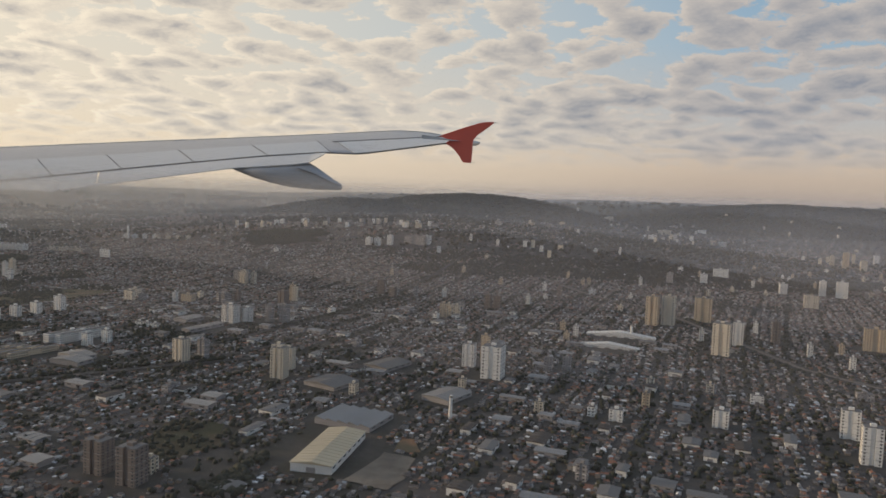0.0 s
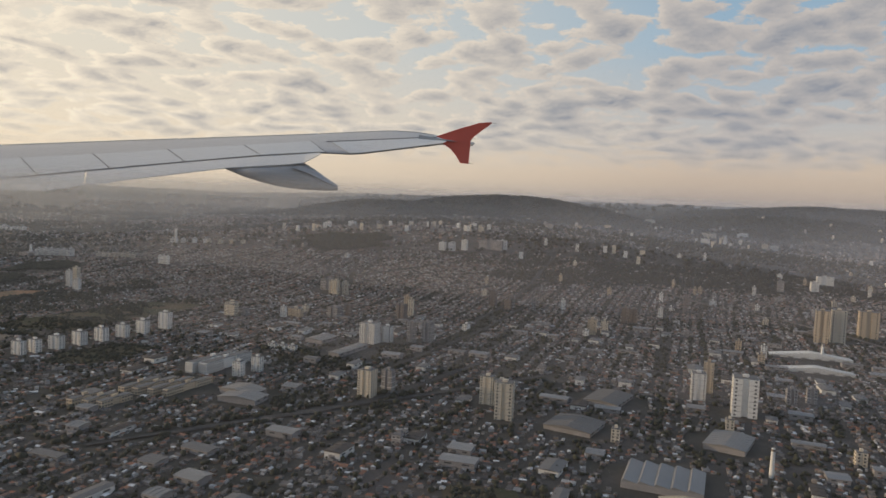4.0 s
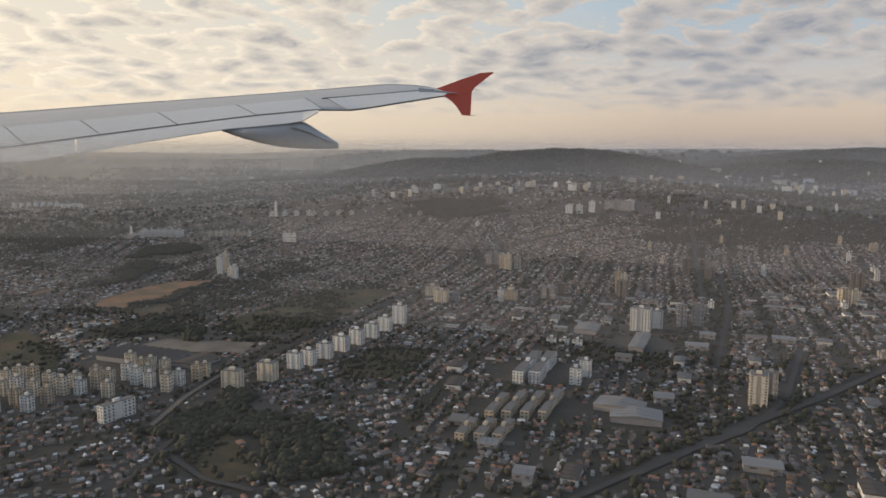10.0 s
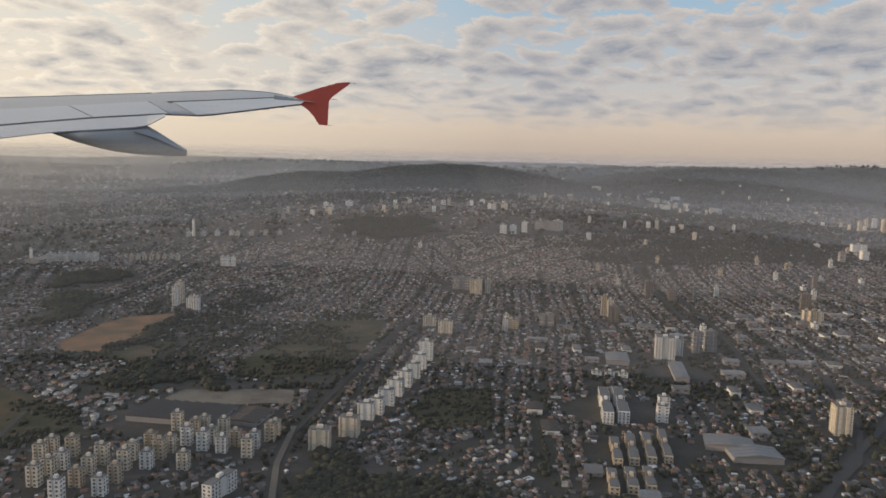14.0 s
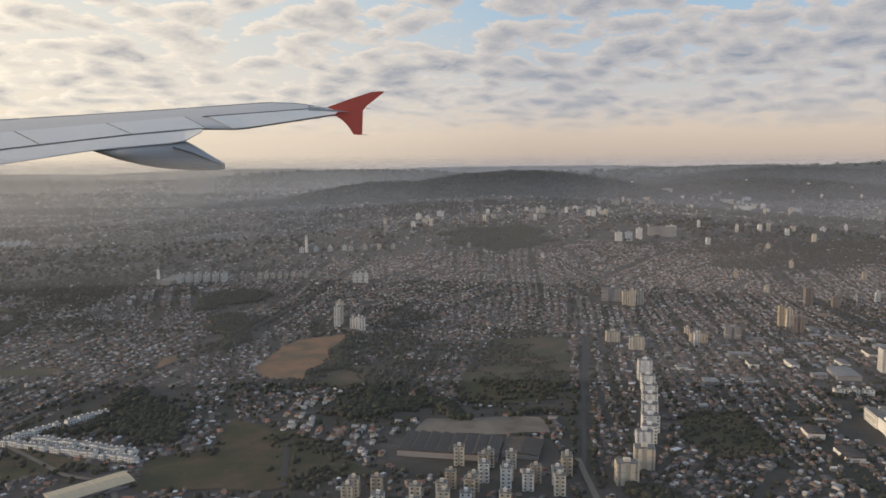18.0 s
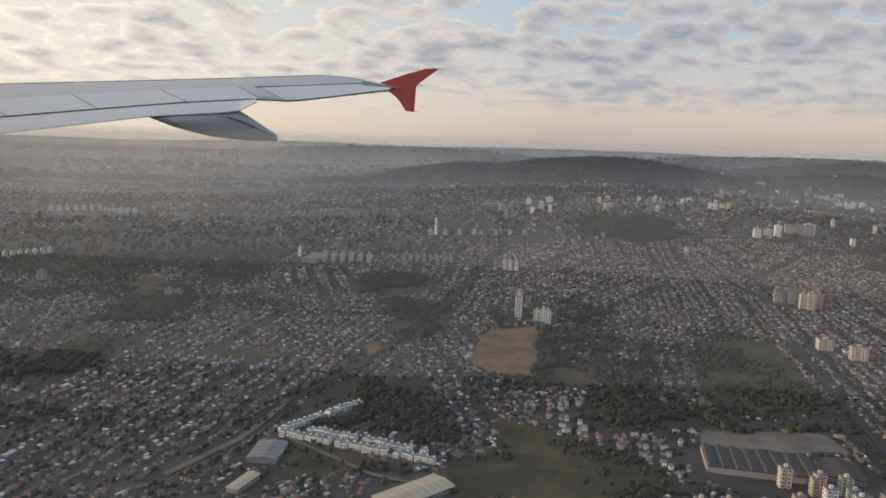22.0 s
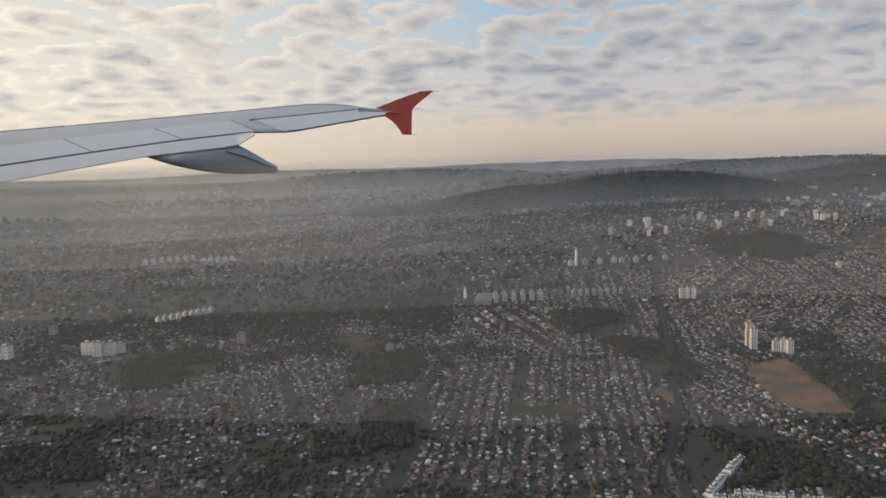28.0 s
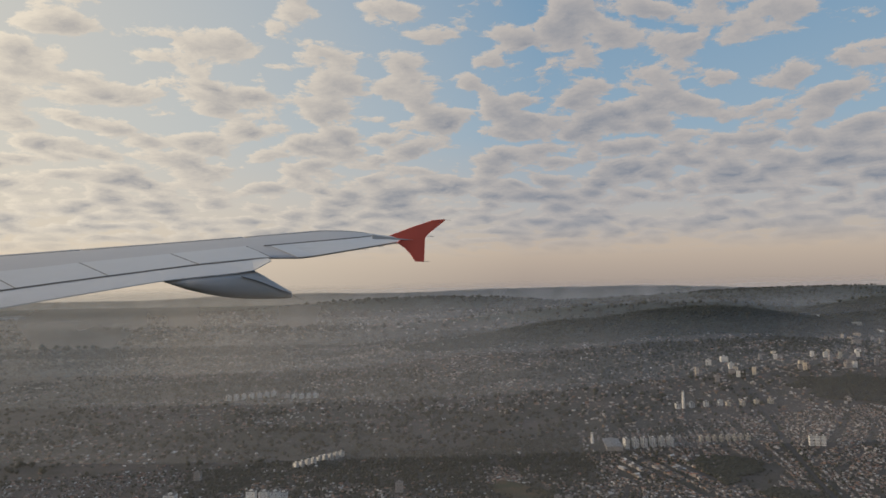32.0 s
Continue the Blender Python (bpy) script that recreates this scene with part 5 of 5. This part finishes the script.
def plate(name, a0, a1, shear, front, back, mat, label):
    """A panel between two slanting joints, proud of the skin."""
    grid, low = [], []
    for p in steps(a0, a1, 6):
        line_t, line_l = [], []
        for g in steps(0.0, 1.0, 4):
            q = p + shear * g
            e = front(p) * (1 - g) + back(p + shear) * g
            line_t.append(on_skin(q, e, 0.35))
            line_l.append(on_skin(q, e, -0.1))
        grid.append(line_t)
        low.append(line_l)
    return sheet(name, grid, low, mat, wing, label)


JOINTS = (-900, -780, -664, -552, -439, -326, -229)
for a, c in zip(JOINTS, JOINTS[1:]):
    plate("joint", a - 0.3, a + 1.3, 29, panel_front, rear, M_SEAM, "dark sealed panel joint")
    plate("spoiler", a + 1.6, c - 0.6, 29, panel_front, lambda p: rear(p) + 0.7, M_PANEL, "pale grey spoiler panel")
plate("joint", -229.3, -227.6, 27, panel_front, rear, M_SEAM, "dark sealed panel joint")
plate("aileron", -198, -58, 30, lambda p: panel_front(p) - 1.2, lambda p: rear(p) + 0.2, M_PANEL, "pale grey aileron")
plate("aileron_hinge", -206, -54, 1.0, lambda p: panel_front(p) + 0.1, lambda p: panel_front(p) - 0.8, M_SEAM, "dark aileron hinge line")


def flap_point(a, g, low=0.0):
    e0, e1 = rear(a) - 0.5, flap_rear(a)
    return stand(a, e0 + (e1 - e0) * g + 0.8 * math.sin(math.pi * g) - low, 0.995 - 0.05 * g)


for a, c in ((-967, -560), (-557, -208)):
    run, deep = steps(a, c, 16), steps(0.0, 1.0, 6)
    sheet("flap", [[flap_point(p, g) for g in deep] for p in run], [[flap_point(p, g, 1.2) for g in deep] for p in run], M_PANEL, wing, "pale grey flap drawn in")
run = steps(-967, -165, 40)
sheet("flap_gap", [[stand(p, rear(p) + 0.2, 0.997), stand(p, rear(p) - 0.6, 0.993)] for p in run], [[stand(p, rear(p) + 0.2, 1.004), stand(p, rear(p) - 0.6, 1.0)] for p in run], M_SEAM, wing, "dark gap ahead of the flap")


def canoe(a0, e0, size):
    """A flap track fairing that hangs under the rear edge, its tail at a0, e0."""
    bm = bmesh.new()
    stations = ((-165, 24.0, 23.2), (-150, 26.5, 18.0), (-134, 28.5, 12.5), (-110, 31.5, 6.5), (-87, 34.5, 2.2), (-68, 36.0, 0.2), (-48, 36.5, -0.9), (-36, 30.0, -1.1), (-25, 23.0, -1.1), (-12, 15.0, -0.8), (-1.5, 8.8, -0.2), (0, 7.4, 0.3))
    rings = []
    for a, hi, lo in stations:
        mid, half = (hi + lo) / 2 * size, (hi - lo) / 2 * size
        ring = []
        for j in range(16):
            q = math.tau * j / 16
            cq, sq = math.cos(q), math.sin(q)
            sq = math.copysign(abs(sq) ** 0.75, sq)
            ring.append(bm.verts.new(stand(a0 + a * size, e0 + mid + half * sq, 0.955 - 0.012 * min(1.0, half / 8) * cq)))
        rings.append(ring)
    for p, q in zip(rings, rings[1:]):
        for j in range(16):
            bm.faces.new((p[j], p[(j + 1) % 16], q[(j + 1) % 16], q[j]))
    bm.faces.new(rings[0][::-1])
    bm.faces.new(rings[-1])
    bmesh.ops.recalc_face_normals(bm, faces=bm.faces[:])
    ob = part("flap_track_fairing", bm, M_FAIRING, wing, "grey canoe shaped flap track fairing")
    ob.data.polygons.foreach_set("use_smooth", np.ones(len(ob.data.polygons), bool))
    line = [(-66, 29.0), (-40, 21.0), (-16, 10.5), (-1, 5.5)]
    sheet("fairing_seam", [[stand(a0 + a * size, e0 + e * size + d, 0.941) for d in (0.45, -0.45)] for a, e in line], [[stand(a0 + a * size, e0 + e * size + d, 0.944) for d in (0.45, -0.45)] for a, e in line], M_SEAM, ob, "dark joint line")
    sheet("static_wick", [[stand(a0 - 1, e0 + 4.0 * size + d, 0.95) for d in (0.5, -0.2)], [stand(a0 + 15, e0 - 3.0 * size + d, 0.95) for d in (0.25, -0.1)]], [[stand(a0 - 1, e0 + 4.0 * size + d, 0.953) for d in (0.5, -0.2)], [stand(a0 + 15, e0 - 3.0 * size + d, 0.953) for d in (0.25, -0.1)]], M_SEAM, ob, "thin dark static wick")


canoe(-181, -46, 1.0)
canoe(-464, -105, 1.12)
# the wingtip fence: a swept plate up and a smaller one down
fence = [(-46, 36.0), (-12, 48.5), (14, 57.0), (29, 58.3), (31, 57.2), (7, 38.5), (2, 32.0), (0.4, 0.6), (-0.8, 0.0), (-11.0, 0.6), (-18.0, 11.5), (-25, 19.0), (-36, 26.5), (-30, 31.0)]
bm = bmesh.new()
near_side, far_side = [bm.verts.new(stand(a, e, 0.99)) for a, e in fence], [bm.verts.new(stand(a, e, 1.0)) for a, e in fence]
bm.faces.new(near_side)
bm.faces.new(far_side[::-1])
for i in range(len(fence)):
    j = (i + 1) % len(fence)
    bm.faces.new((near_side[j], near_side[i], far_side[i], far_side[j]))
bmesh.ops.recalc_face_normals(bm, faces=bm.faces[:])
fence_ob = part("wingtip_fence", bm, M_RED, wing, "red painted wingtip fence")
run = steps(-70, -16, 6)
sheet("wingtip_fairing", [[stand(a, 30 + 4.5 * (-16 - a) / 54 + d, 0.985) for d in (2.6 * (-16 - a) / 54 + 0.1, 0, -2.8 * (-16 - a) / 54 - 0.1)] for a in run], [[stand(a, 30 + 4.5 * (-16 - a) / 54 + d, 0.989) for d in (2.6 * (-16 - a) / 54 + 0.1, 0, -2.8 * (-16 - a) / 54 - 0.1)] for a in run], M_PANEL, wing, "pale grey wingtip fairing")
for a, e, owner in ((30, 57.3, fence_ob), (6, 35.0, fence_ob), (0, 0.6, fence_ob), (-62, 21.5, wing), (-84, 18.0, wing), (-40, 25.0, wing)):
    sheet("static_wick", [[stand(a, e + d, 0.985) for d in (0.35, -0.2)], [stand(a + 8, e - 0.6 + d, 0.985) for d in (0.2, -0.1)]], [[stand(a, e + d, 0.987) for d in (0.35, -0.2)], [stand(a + 8, e - 0.6 + d, 0.987) for d in (0.2, -0.1)]], M_SEAM, owner, "thin dark static wick")


# ---- haze painted on upright see-through sheets, denser towards the hills ----
def haze_sheet_material(name, amount, tint, top, sunward_gain):
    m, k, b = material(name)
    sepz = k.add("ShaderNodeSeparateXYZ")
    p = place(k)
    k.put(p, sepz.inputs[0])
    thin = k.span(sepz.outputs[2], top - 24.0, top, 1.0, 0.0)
    # haze painted denser and warmer on the sun's side
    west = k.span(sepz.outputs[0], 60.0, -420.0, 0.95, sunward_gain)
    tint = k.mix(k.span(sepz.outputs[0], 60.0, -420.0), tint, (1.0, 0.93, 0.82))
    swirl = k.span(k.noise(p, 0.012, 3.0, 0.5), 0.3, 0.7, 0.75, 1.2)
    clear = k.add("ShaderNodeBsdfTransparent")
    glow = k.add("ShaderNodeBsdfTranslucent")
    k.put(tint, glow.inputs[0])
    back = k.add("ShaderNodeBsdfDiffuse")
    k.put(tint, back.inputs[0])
    # one fixed normal, bent to the flight, sun and sky, brightens the painted haze
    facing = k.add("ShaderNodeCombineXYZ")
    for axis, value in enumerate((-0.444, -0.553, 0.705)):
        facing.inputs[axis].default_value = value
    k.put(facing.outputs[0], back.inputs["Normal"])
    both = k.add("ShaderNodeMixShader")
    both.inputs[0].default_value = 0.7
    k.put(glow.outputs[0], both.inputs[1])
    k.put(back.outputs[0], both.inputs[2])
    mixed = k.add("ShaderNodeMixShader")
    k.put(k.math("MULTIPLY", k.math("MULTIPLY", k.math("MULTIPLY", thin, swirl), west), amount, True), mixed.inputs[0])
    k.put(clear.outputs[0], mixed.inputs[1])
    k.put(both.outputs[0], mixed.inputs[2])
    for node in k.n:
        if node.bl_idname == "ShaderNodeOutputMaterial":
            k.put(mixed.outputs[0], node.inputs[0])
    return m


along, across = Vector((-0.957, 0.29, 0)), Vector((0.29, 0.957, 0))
for off, amount in HAZE_SHEETS:
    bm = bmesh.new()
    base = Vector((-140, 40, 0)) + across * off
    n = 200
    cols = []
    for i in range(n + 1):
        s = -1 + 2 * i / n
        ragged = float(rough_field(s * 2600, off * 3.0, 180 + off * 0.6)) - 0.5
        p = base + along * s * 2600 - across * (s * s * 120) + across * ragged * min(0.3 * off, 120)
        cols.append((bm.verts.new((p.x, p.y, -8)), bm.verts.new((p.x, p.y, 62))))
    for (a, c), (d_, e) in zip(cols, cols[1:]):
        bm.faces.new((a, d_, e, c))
    tagged(part("mist", bm, haze_sheet_material("mist", amount, (0.97, 0.89, 0.91) if off < 300 else (0.86, 0.89, 0.98), 42.0 if off < 600 else 46.0 if off < 900 else 50.0 if off < 1500 else 60.0, 1.5 if off < 400 else 1.35)), "see-through upright sheet painted as haze over the town", "mist", kind="structure")
